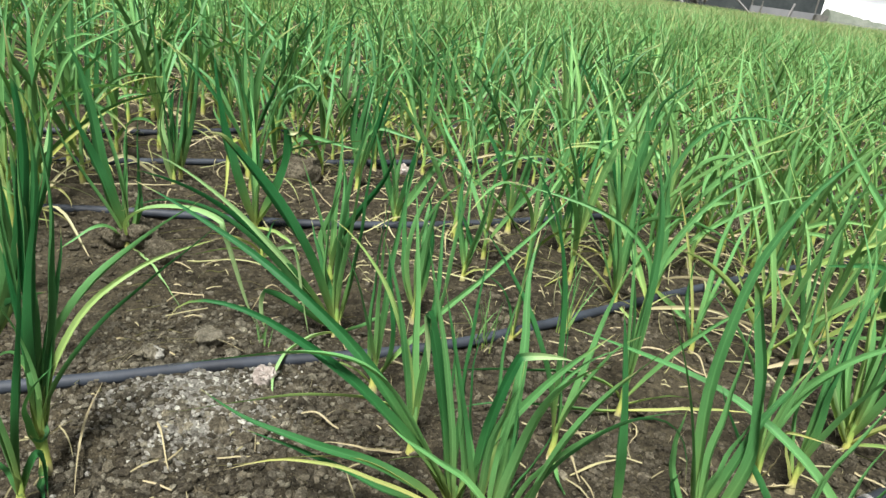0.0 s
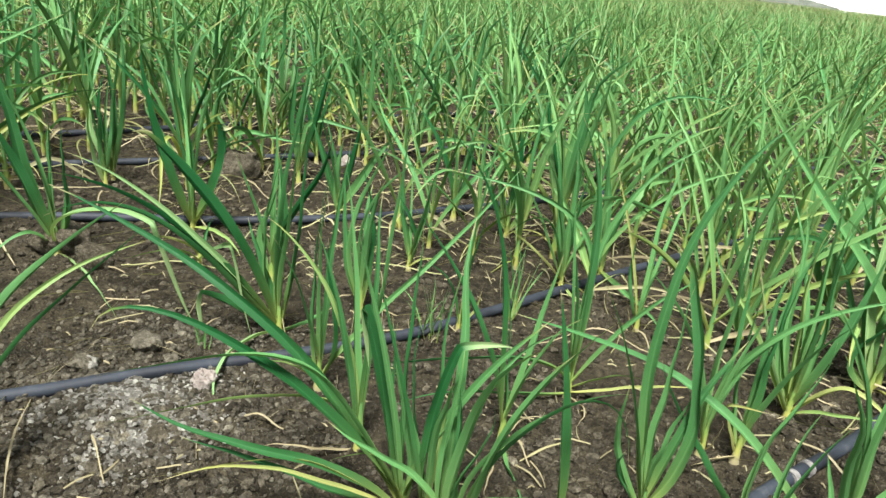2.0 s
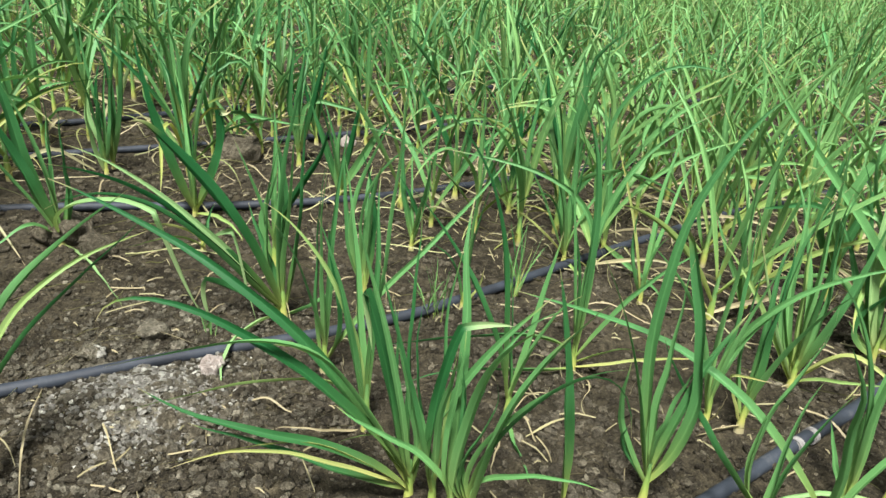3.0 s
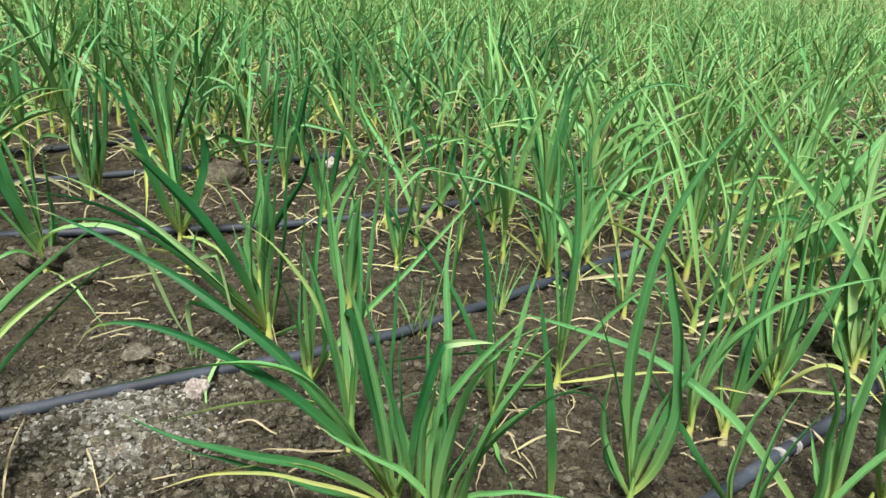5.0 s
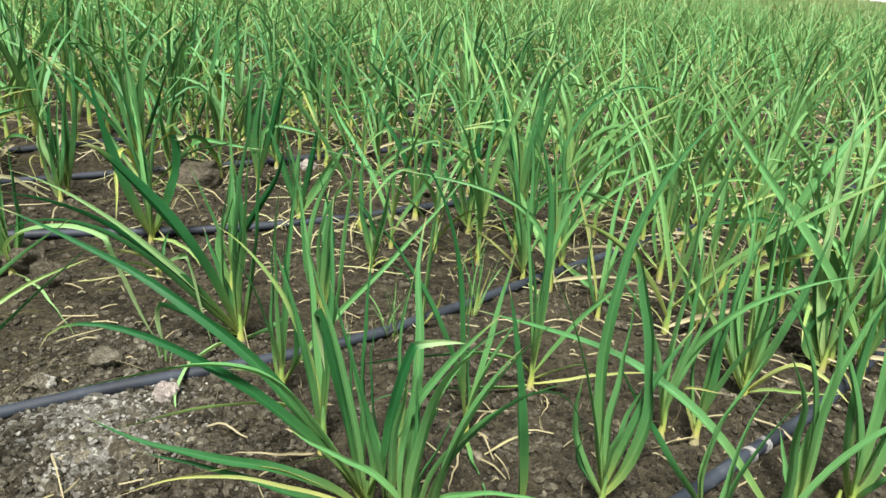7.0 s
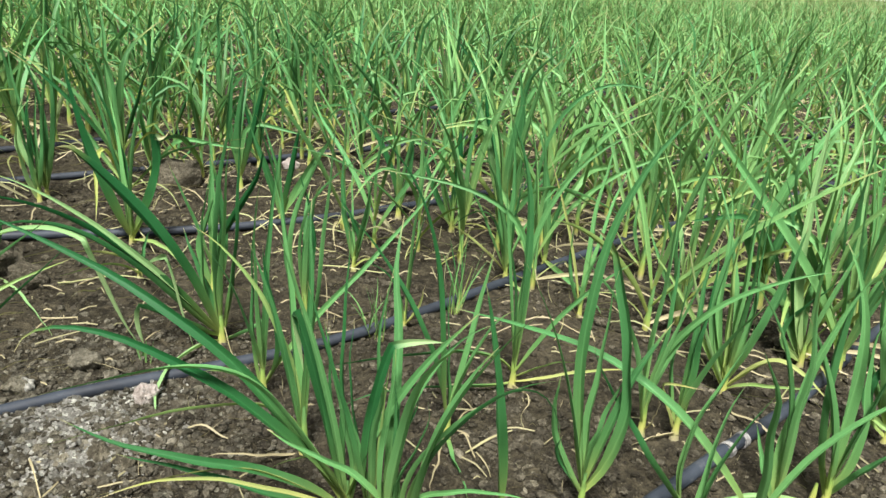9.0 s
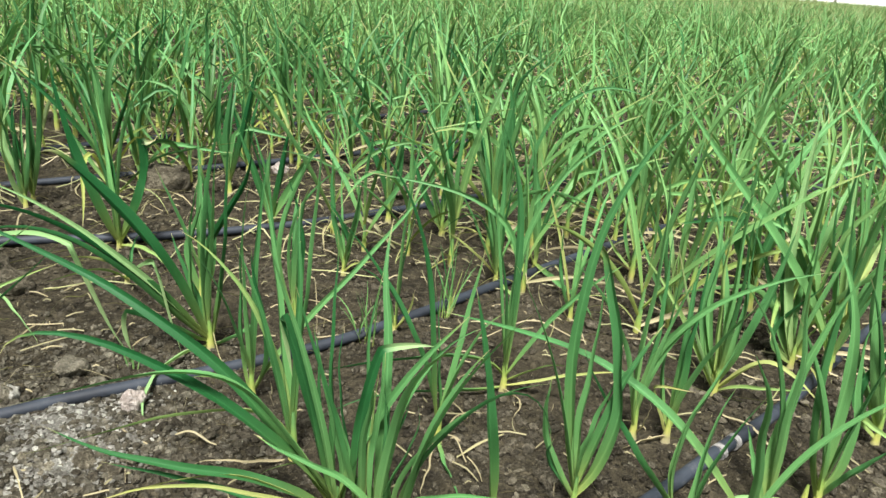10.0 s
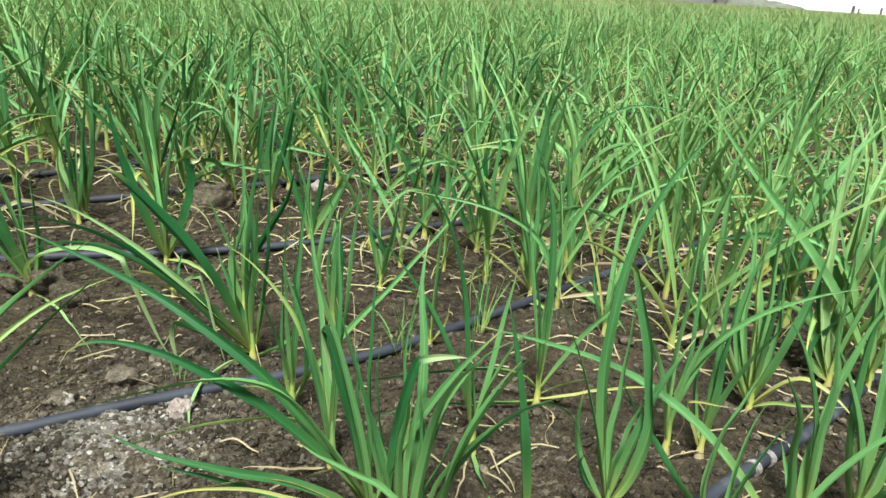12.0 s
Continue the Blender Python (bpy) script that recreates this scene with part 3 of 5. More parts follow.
leaf(plant, (-0.003, 0, 0.019), (-0.056, -0.016, 0.106), (-0.153, -0.045, 0.236), (-0.243, -0.072, 0.273), 0.0094, -73, 0.90, 0.03, 0.25, 0.1)
leaf(plant, (0, 0, 0.019), (-0.013, 0.007, 0.141), (-0.003, 0.019, 0.265), (0.043, 0.036, 0.379), 0.0146, -56, 0.26, 0.02, 0, 0.05)
leaf(plant, (-0.001, 0, 0.014), (-0.015, 0.014, 0.065), (-0.028, 0.029, 0.115), (-0.052, 0.044, 0.162), 0.0138, -67, 0.17, 0.02, 0, 0.05)
leaf(plant, (0.002, 0, 0.018), (0.03, 0.017, 0.116), (0.019, 0.028, 0.212), (0.035, 0.045, 0.31), 0.0133, -68, 0.07, 0.02, 0, 0.05)
leaf(plant, (-0.003, 0, 0.024), (-0.038, 0.005, 0.114), (-0.025, 0.016, 0.202), (0.01, 0.031, 0.289), 0.0096, -57, 0.39, 0.05, 0, 0.05)
leaf(plant, (-0.003, 0, 0.015), (-0.036, -0.014, 0.035), (-0.061, -0.027, 0.067), (-0.096, -0.043, 0.084), 0.0136, 55, 0.10, 0.02, 0, 0, hang=((-0.007, -0.001, -0.019), (0.001, 0, -0.056)))
leaf(plant, (0, 0, 0.006), (0.03, 0.004, 0.016), (0.059, 0.008, 0.03), (0.08, 0.01, 0.055), 0.0100, -64, 0.50, 0.05, 0, 0.05)
leaf(plant, (-0.004, 0, 0.008), (-0.045, -0.048, 0.032), (-0.078, -0.136, 0.02), (-0.05, -0.198, 0.008), 0.0093, 35, 1.00, 0.03, 0.25, 0.05)
plant = garlic(0.022, 0.880, 0.05, inner=2)
leaf(plant, (-0, 0, 0.012), (0.003, 0.006, 0.117), (0.01, 0.013, 0.223), (0.023, 0.022, 0.327), 0.0093, 56, 0.25, 0.02, 0, 0.05)
leaf(plant, (0.001, 0, 0.012), (0.045, 0.003, 0.075), (0.001, 0, 0.139), (0.004, 0, 0.209), 0.0100, -58, 0.02, 0.02, 0, 0.05)
leaf(plant, (-0, 0, 0.012), (-0.016, 0.008, 0.108), (-0.018, 0.018, 0.195), (0.006, 0.03, 0.29), 0.0083, -69, 0.17, 0.02, 0, 0.05)
leaf(plant, (-0.001, 0, 0.012), (0.07, 0.022, 0.122), (0.171, 0.045, 0.198), (0.244, 0.067, 0.302), 0.0084, 60, 0.46, 0.05, 0, 0.05)
leaf(plant, (-0, 0, 0.008), (-0.023, -0.009, 0.036), (-0.035, -0.013, 0.052), (-0.074, -0.025, 0.05), 0.0052, 60, 0.56, 0.38, 0.05, 0.05)
plant = garlic(-0.250, 1.389, 0.06, label="dark green garlic plant with leaf tips curled over", inner=2)
leaf(plant, (-0.001, 0, 0.015), (-0.047, -0.006, 0.122), (-0.077, -0.006, 0.225), (-0.081, 0, 0.342), 0.0275, 68, 0.00, 0.02, 0, 0.05)
leaf(plant, (0.002, 0, 0.014), (-0.012, 0.014, 0.114), (0.001, 0.032, 0.216), (-0.058, 0.037, 0.304), 0.0247, 65, 0.08, 0.02, 0, 0.05)
leaf(plant, (0.002, 0, 0.018), (0.033, 0.002, 0.074), (0.069, 0.004, 0.147), (0.054, -0.007, 0.211), 0.0244, 66, 0.03, 0.02, 0, 0.06, hang=((0.011, 0.003, -0.009), (0.021, 0.005, -0.001)))
leaf(plant, (-0.001, 0, 0.015), (-0.009, 0.014, 0.123), (-0.031, 0.025, 0.221), (-0.061, 0.036, 0.324), 0.0185, 54, 0.27, 0.02, 0, 0.05)
leaf(plant, (0, 0, 0.015), (-0.009, 0.018, 0.107), (0.006, 0.042, 0.198), (0.034, 0.07, 0.284), 0.0145, -56, 0.28, 0.02, 0, 0.05)
leaf(plant, (-0, 0, 0.009), (0.042, -0.04, 0.023), (0.087, -0.072, 0.032), (0.107, -0.128, 0.009), 0.0090, 28, 0.61, 0.38, 0.05, 0.1)
plant = garlic(-0.204, 1.236, 0.035, label="small withering garlic plant with yellow drooping leaves")
leaf(plant, (-0, 0, 0.014), (-0.006, -0.006, 0.053), (-0.06, -0.028, 0.062), (-0.09, -0.042, 0.066), 0.0094, 33, 0.68, 0.75, 0.2, 0.2)
leaf(plant, (0, 0, 0.009), (-0.03, -0.017, 0.051), (-0.07, -0.036, 0.034), (-0.111, -0.058, 0.029), 0.0071, 38, 0.64, 0.38, 0.05, 0.1)
leaf(plant, (0, 0, 0.011), (0.033, -0.082, 0.061), (0.065, -0.165, 0.112), (0.099, -0.254, 0.149), 0.0085, 64, 0.93, 0.03, 0.25, 0, hang=((0.012, 0.003, -0.038), (0.025, 0.006, -0.141)))
leaf(plant, (0, 0, 0.011), (0.002, 0.008, 0.037), (0.009, 0.015, 0.058), (0.018, 0.025, 0.082), 0.0072, 69, 0.20, 0.02, 0, 0.05)
plant = garlic(-0.435, 1.240, 0.07, label="garlic plant with a pale withered leaf hanging down", inner=2)
leaf(plant, (-0.002, 0, 0.018), (-0.046, -0.013, 0.126), (-0.035, -0, 0.26), (-0.082, -0.012, 0.356), 0.0228, -72, 0.12, 0.02, 0, 0.05)
leaf(plant, (-0.002, 0, 0.018), (-0.021, -0.009, 0.109), (-0.055, -0.023, 0.195), (-0.086, -0.035, 0.281), 0.0237, 52, 0.05, 0.02, 0, 0.05)
leaf(plant, (0.002, 0, 0.018), (0.023, 0.02, 0.085), (0.013, 0.026, 0.164), (0.006, 0.035, 0.235), 0.0145, -60, 0.11, 0.02, 0, 0.05)
leaf(plant, (-0.001, 0, 0.018), (-0.008, 0.004, 0.104), (0.001, 0.014, 0.189), (-0.004, 0.02, 0.274), 0.0105, -66, 0.25, 0.02, 0, 0.05)
leaf(plant, (0, 0, 0.018), (0.004, -0.081, 0.12), (0.155, -0.145, 0.159), (0.226, -0.242, 0.166), 0.0094, 43, 0.97, 0.03, 0.25, 0, hang=((0.015, 0.006, -0.066), (0.048, 0.02, -0.161)))
leaf(plant, (-0.002, 0, 0.013), (-0.024, -0.023, 0.106), (-0.077, -0.059, 0.177), (-0.088, -0.08, 0.275), 0.0075, 62, 0.41, 0.05, 0, 0.3)
leaf(plant, (-0.002, 0, 0.018), (-0.037, -0.04, 0.079), (-0.038, -0.039, 0.048), (-0.08, -0.087, 0.022), 0.0086, -29, 0.47, 0.05, 0, 0.1)
leaf(plant, (0.002, 0, 0.006), (0.071, -0.068, 0.006), (0.118, -0.139, 0.012), (0.164, -0.224, 0.009), 0.0072, -38, 0.96, 0.03, 0.25, 0.1)
leaf(plant, (0, 0, 0.018), (0.025, 0.017, 0.053), (0.02, 0.023, 0.117), (0.008, 0.025, 0.16), 0.0116, -65, 0.18, 0.02, 0, 0.05)
plant = garlic(-0.296, 0.678, 0.07, label="tall dark green garlic plant with long arching leaves", inner=2)
leaf(plant, (0, 0, 0.042), (-0.012, 0.005, 0.181), (0.042, 0.069, 0.204), (0.119, 0.136, 0.265), 0.0138, -73, 0.51, 0.05, 0, 0.05)
leaf(plant, (0.001, 0, 0.042), (0.004, 0.005, 0.159), (0.048, 0.057, 0.213), (0.139, 0.125, 0.224), 0.0083, 51, 0.54, 0.38, 0.05, 0.1)
leaf(plant, (0.001, 0, 0.042), (-0.002, -0.003, 0.132), (0.098, 0.073, 0.203), (0.15, 0.108, 0.255), 0.0087, -60, 0.12, 0.02, 0, 0.05)
leaf(plant, (-0, 0, 0.042), (-0.004, -0.002, 0.135), (-0.003, -0.002, 0.222), (0.017, 0.009, 0.313), 0.0161, -57, 0.04, 0.02, 0, 0.05)
leaf(plant, (0, 0, 0.042), (0.002, 0.006, 0.161), (0.039, 0.043, 0.297), (-0.02, 0.023, 0.406), 0.0122, 54, 0.23, 0.02, 0, 0.06)
leaf(plant, (-0, 0, 0.042), (-0.008, -0.005, 0.112), (-0.008, -0.005, 0.182), (-0.016, -0.009, 0.252), 0.0126, 58, 0.00, 0.02, 0, 0.05)
leaf(plant, (-0, 0, 0.042), (-0.006, -0, 0.149), (-0.003, 0.02, 0.255), (-0.015, 0.026, 0.36), 0.0133, 70, 0.27, 0.02, 0, 0.05)
leaf(plant, (0, 0, 0.042), (0, 0.001, 0.115), (0.017, 0.025, 0.185), (0.016, 0.032, 0.257), 0.0097, 62, 0.12, 0.02, 0, 0.05)
leaf(plant, (-0, 0, 0.042), (-0.014, -0.001, 0.139), (-0.015, 0.021, 0.236), (-0.018, 0.036, 0.333), 0.0144, 62, 0.00, 0.02, 0, 0.05)
leaf(plant, (-0, 0, 0.042), (-0.007, -0.004, 0.065), (0.003, 0.001, 0.186), (-0.037, -0.021, 0.123), 0.0109, 55, 0.50, 0.05, 0, 0.05)
leaf(plant, (-0, 0, 0.039), (-0.001, 0, 0.084), (0.017, -0.002, 0.014), (0.004, -0.032, 0.066), 0.0081, 35, 0.09, 0.02, 0, 0.05)
leaf(plant, (-0.003, 0, 0.024), (-0.003, -0.026, 0.082), (-0, -0.035, 0.11), (0.043, -0.044, 0.159), 0.0107, 52, 0.22, 0.02, 0, 0.05)
leaf(plant, (-0, 0, 0.042), (-0.002, -0.001, 0.072), (0.003, 0.002, 0.105), (-0.013, -0.007, 0.13), 0.0050, -72, 0.61, 0.38, 0.05, 0.1)
leaf(plant, (-0, 0, 0.007), (0.004, -0.026, 0.009), (0.018, -0.041, 0.008), (0.033, -0.062, 0.008), 0.0092, -34, 0.07, 0.02, 0, 0.05)
plant = garlic(-0.288, 0.618, 0.05, label="tall dark green garlic plant with long arching leaves", inner=2)
leaf(plant, (0, 0, 0.016), (-0.002, -0.001, 0.103), (0.015, 0.009, 0.187), (0.015, 0.009, 0.273), 0.0109, -56, 0.03, 0.02, 0, 0.05)
leaf(plant, (0.001, 0, 0.016), (0.015, 0.01, 0.088), (0.018, 0.011, 0.069), (0.019, 0.011, 0.009), 0.0098, 42, 0.03, 0.02, 0, 0.05)
leaf(plant, (-0, 0, 0.017), (-0.007, -0.005, 0.043), (-0.007, -0.004, 0.062), (-0.028, -0.017, 0.079), 0.0097, 73, 0.21, 0.02, 0, 0.05)
plant = garlic(0.353, 0.881, 0.05, label="upright garlic plant with a bright yellow stem base", inner=2)
leaf(plant, (-0, 0, 0.023), (-0.008, 0.003, 0.146), (0.021, -0.007, 0.268), (-0.044, 0.015, 0.379), 0.0128, 73, 0.19, 0.02, 0, 0.05)
leaf(plant, (0, 0, 0.023), (0.003, -0.001, 0.219), (0.029, -0.01, 0.281), (-0.191, 0.066, 0.286), 0.0095, -70, 0.42, 0.05, 0, 0.05)
leaf(plant, (0, 0, 0.023), (0.004, 0.014, 0.155), (-0.008, 0.034, 0.288), (0.127, 0.009, 0.362), 0.0109, 54, 0.45, 0.05, 0, 0.05)
leaf(plant, (-0, 0, 0.023), (0.034, -0.012, 0.093), (0.066, -0.023, 0.161), (0.127, -0.044, 0.21), 0.0081, 58, 0.44, 0.05, 0, 0.1)
leaf(plant, (0, 0, 0.02), (-0.033, 0.003, 0.097), (-0.228, 0.031, 0.014), (-0.298, 0.04, 0.01), 0.0089, 33, 0.11, 0.02, 0, 0.05)
leaf(plant, (-0.001, 0, 0.006), (-0.087, -0.012, 0.008), (-0.173, -0.031, 0.039), (-0.254, -0.06, 0.01), 0.0081, 29, 0.17, 0.02, 0, 0.05)
leaf(plant, (-0, 0, 0.015), (0.026, -0.016, 0.039), (0.048, -0.029, 0.07), (0.085, -0.051, 0.059), 0.0054, -29, 0.56, 0.38, 0.05, 0.1)
leaf(plant, (-0, 0, 0.01), (0.048, -0.027, 0.029), (0.087, -0.05, 0.061), (0.138, -0.08, 0.076), 0.0060, 29, 0.75, 0.75, 0.2, 0.3)
leaf(plant, (-0, 0, 0.006), (0.008, -0.033, 0.01), (0.025, -0.046, 0.009), (-0.008, -0.071, 0.006), 0.0036, -36, 0.56, 0.5, 0.95, 0)
plant = garlic(0.429, 1.228, 0.04, inner=2)
leaf(plant, (-0.002, 0, 0.023), (-0.024, 0.014, 0.107), (-0.017, 0.019, 0.197), (-0.047, 0.036, 0.279), 0.0133, -54, 0.27, 0.02, 0, 0.05)
leaf(plant, (-0.002, 0, 0.018), (-0.04, 0.006, 0.065), (-0.092, 0.015, 0.092), (-0.14, 0.022, 0.127), 0.0071, 55, 0.82, 0.75, 0.2, 0.1)
leaf(plant, (-0, 0, 0.021), (-0.004, 0.01, 0.117), (0.013, 0.016, 0.206), (-0.012, 0.035, 0.3), 0.0117, -60, 0.33, 0.02, 0, 0.05)
leaf(plant, (-0.001, 0, 0.02), (-0.02, 0.006, 0.098), (-0.031, 0.009, 0.185), (-0.11, 0.034, 0.08), 0.0094, 30, 0.24, 0.02, 0, 0.05)
leaf(plant, (-0.001, 0, 0.02), (-0.043, 0.019, 0.105), (-0.068, 0.034, 0.178), (-0.131, 0.062, 0.249), 0.0078, 56, 0.53, 0.05, 0, 0.05)
leaf(plant, (0, 0, 0.013), (0.008, -0.041, 0.008), (0.015, -0.081, 0.005), (0.022, -0.122, 0.006), 0.0062, 29, 0.72, 0.38, 0.05, 0.1)
leaf(plant, (-0, 0, 0.021), (0.017, 0.008, 0.095), (0.008, 0.033, 0.17), (0.038, 0.041, 0.241), 0.0111, -67, 0.12, 0.02, 0, 0.05)
plant = garlic(0.518, 1.281, 0.04, inner=2)
leaf(plant, (-0.002, 0, 0.018), (-0.064, 0.035, 0.167), (-0.014, 0.024, 0.436), (0.183, -0.036, 0.335), 0.0114, 54, 0.25, 0.02, 0, 0.08)
leaf(plant, (-0.001, 0, 0.019), (0.008, 0.008, 0.105), (-0.01, 0.024, 0.187), (-0.028, 0.042, 0.27), 0.0133, -50, 0.34, 0.02, 0, 0.05)
leaf(plant, (-0.002, 0, 0.018), (0.015, -0.069, 0.014), (0.037, -0.136, 0.021), (0.04, -0.207, 0.007), 0.0112, 40, 0.46, 0.05, 0, 0.05)
plant = garlic(0.244, 0.776, 0.05, inner=2)
leaf(plant, (-0.001, 0, 0.024), (-0.021, 0.011, 0.132), (-0.003, 0.014, 0.308), (-0.106, 0.046, 0.371), 0.0102, 65, 0.06, 0.02, 0, 0.05)
leaf(plant, (-0.002, 0, 0.024), (-0.012, 0.013, 0.128), (-0.063, 0.034, 0.202), (-0.128, 0.062, 0.275), 0.0106, 69, 0.10, 0.02, 0, 0.05)
leaf(plant, (-0.001, 0, 0.008), (0, -0.042, 0.007), (0.001, -0.084, 0.008), (0.004, -0.124, 0.016), 0.0077, -42, 0.42, 0.05, 0, 0.1)
leaf(plant, (-0.001, 0, 0.006), (-0.019, -0.044, 0.006), (-0.03, -0.08, 0.012), (-0.039, -0.124, 0.026), 0.0031, -36, 0.66, 0.5, 0.95, 0)
leaf(plant, (-0, 0, 0.02), (0.004, 0.003, 0.08), (-0.01, 0.016, 0.137), (-0.009, 0.023, 0.197), 0.0072, 48, 0.19, 0.02, 0, 0.05)
leaf(plant, (0, 0, 0.006), (0.022, -0.005, 0.037), (0.013, -0.003, 0.054), (0.058, -0.014, 0.049), 0.0021, 64, 0.61, 0.5, 0.95, 0)
plant = garlic(0.223, 1.051, 0.03)
leaf(plant, (-0.001, 0, 0.015), (-0.009, 0.001, 0.053), (-0.014, 0.002, 0.101), (-0.062, 0.009, 0.107), 0.0073, 51, 0.11, 0.02, 0, 0.05)
leaf(plant, (0.001, 0, 0.006), (0.018, -0.011, 0.033), (0.023, -0.017, 0.052), (0.025, -0.024, 0.085), 0.0067, 71, 0.73, 0.75, 0.2, 0.3)
leaf(plant, (0.001, 0, 0.015), (0.008, 0.008, 0.14), (0.01, 0.018, 0.269), (0.051, 0.023, 0.389), 0.0097, -59, 0.45, 0.05, 0, 0.05)
leaf(plant, (-0, 0, 0.015), (0.007, 0.009, 0.085), (0.014, 0.018, 0.156), (0.037, 0.025, 0.223), 0.0086, -53, 0.16, 0.02, 0, 0.05)
plant = garlic(0.071, 1.088, 0.05, inner=2)
leaf(plant, (-0, 0, 0.02), (-0.054, 0.007, 0.146), (0.005, 0.012, 0.199), (0.046, 0.02, 0.311), 0.0126, -65, 0.48, 0.05, 0, 0.05)
leaf(plant, (0.001, 0, 0.02), (0.021, 0.007, 0.106), (0.015, 0.012, 0.158), (-0.009, 0.02, 0.242), 0.0101, -59, 0.03, 0.02, 0, 0.05)
leaf(plant, (-0.001, 0, 0.02), (-0.035, 0.01, 0.087), (-0.031, 0.019, 0.157), (-0.034, 0.03, 0.23), 0.0115, -66, 0.29, 0.02, 0, 0.05)
leaf(plant, (-0, 0, 0.02), (-0.015, 0.009, 0.156), (-0.016, 0.01, 0.192), (0.102, 0.021, 0.271), 0.0087, -51, 0.39, 0.05, 0, 0.05)
plant = garlic(0.361, 0.633, 0.06, label="green garlic plant with a white bleached leaf tip", inner=2)
leaf(plant, (-0, 0, 0.042), (-0.024, 0.024, 0.177), (-0.033, 0.05, 0.344), (0.075, 0.017, 0.448), 0.0121, 51, 0.25, 0.02, 0, 0.08)
leaf(plant, (-0, 0, 0.042), (-0.008, 0.006, 0.118), (-0, 0.015, 0.203), (0.007, 0.019, 0.279), 0.0099, -59, 0.47, 0.05, 0, 0.05)
leaf(plant, (-0, 0, 0.037), (0.043, -0.014, 0.124), (0.032, 0.003, 0.198), (0.003, 0.032, 0.29), 0.0126, -58, 0.24, 0.02, 0, 0.14, hang=((-0.009, 0.005, 0.016), (-0.019, 0.01, 0.02)))
leaf(plant, (-0, 0, 0.041), (-0.006, 0.005, 0.088), (0.02, 0.013, 0.144), (0.043, 0.012, 0.186), 0.0121, -53, 0.38, 0.05, 0, 0.05)
leaf(plant, (-0.001, 0, 0.034), (-0.031, 0.014, 0.075), (-0.051, 0.003, 0.135), (-0.047, -0.009, 0.187), 0.0082, 67, 0.46, 0.05, 0, 0.1)
leaf(plant, (-0.001, 0, 0.032), (-0.016, 0.01, 0.057), (-0.045, 0.007, 0.083), (-0.034, -0.005, 0.113), 0.0066, 62, 0.16, 0.02, 0, 0.05)
plant = garlic(0.492, 0.769, 0.05, inner=2)
leaf(plant, (-0.001, 0, 0.022), (-0.018, 0.022, 0.15), (0.023, 0.007, 0.274), (-0.014, 0.043, 0.397), 0.0130, 51, 0.58, 0.05, 0, 0.05)
leaf(plant, (-0.001, 0, 0.022), (0.009, 0.013, 0.107), (0.025, 0.023, 0.195), (0.024, 0.044, 0.279), 0.0112, 65, 0.25, 0.02, 0, 0.05)
leaf(plant, (-0, 0, 0.027), (-0.006, 0.004, 0.15), (0.048, -0.029, 0.222), (0.142, -0.087, 0.265), 0.0093, 72, 0.53, 0.05, 0, 0.05)
leaf(plant, (-0.001, 0, 0.021), (-0.01, 0.018, 0.101), (-0.025, 0.037, 0.171), (-0.085, 0.087, 0.21), 0.0135, 51, 0.59, 0.05, 0, 0.05)
leaf(plant, (0, 0, 0.006), (0.006, -0.018, 0.031), (0.004, -0.024, 0.045), (-0.005, -0.032, 0.074), 0.0046, 64, 0.64, 0.5, 0.95, 0)
plant = garlic(0.522, 0.577, 0.04, inner=2)
leaf(plant, (-0.002, 0, 0.036), (-0.087, 0.091, 0.187), (-0.142, 0.147, 0.156), (-0.267, 0.27, 0.141), 0.0114, -37, 0.37, 0.02, 0, 0.05)
plant = garlic(0.459, 0.583, 0.04, inner=2)
leaf(plant, (-0.002, 0, 0.038), (-0.034, 0.028, 0.083), (-0.077, 0.077, 0.127), (-0.092, 0.096, 0.185), 0.0128, 62, 0.11, 0.02, 0, 0.05)
plant = garlic(0.461, 0.609, 0.03)
leaf(plant, (-0.001, 0, 0.028), (-0.02, 0.025, 0.101), (0.033, 0.008, 0.171), (0.042, 0.019, 0.244), 0.0101, -55, 0.58, 0.05, 0, 0.05)
plant = garlic(0.648, 0.846, 0.06, label="light green garlic plant with yellow stem and lower leaves", inner=2)
leaf(plant, (-0.002, 0, 0.021), (-0.005, 0.017, 0.112), (-0.021, 0.039, 0.198), (0.007, 0.032, 0.289), 0.0128, 70, 0.73, 0.38, 0.05, 0.05)
leaf(plant, (-0.001, 0, 0.022), (0.023, -0.017, 0.103), (0.034, -0.026, 0.182), (0.038, -0.028, 0.267), 0.0178, -52, 0.34, 0.02, 0, 0.05)
leaf(plant, (-0.002, 0, 0.021), (-0.028, 0.043, 0.104), (0.001, 0.039, 0.198), (-0.014, 0.073, 0.283), 0.0116, -50, 0.55, 0.05, 0, 0.05)
leaf(plant, (0.001, 0, 0.014), (0.026, -0.036, 0.083), (0.032, -0.038, 0.106), (0.081, -0.099, 0.055), 0.0104, 30, 0.73, 0.75, 0.2, 0.1)
leaf(plant, (-0.001, 0, 0.026), (0, 0.019, 0.147), (0.014, 0.029, 0.267), (0.012, 0.053, 0.387), 0.0140, 70, 0.49, 0.05, 0, 0.05)
leaf(plant, (-0.002, 0, 0.025), (-0.031, 0.041, 0.101), (-0.026, 0.05, 0.203), (0.022, 0.033, 0.278), 0.0129, -50, 0.37, 0.02, 0, 0.05)
leaf(plant, (-0.002, 0, 0.011), (-0.033, 0.025, 0.075), (-0.062, 0.046, 0.14), (-0.107, 0.081, 0.19), 0.0090, -58, 0.70, 0.38, 0.05, 0.05)
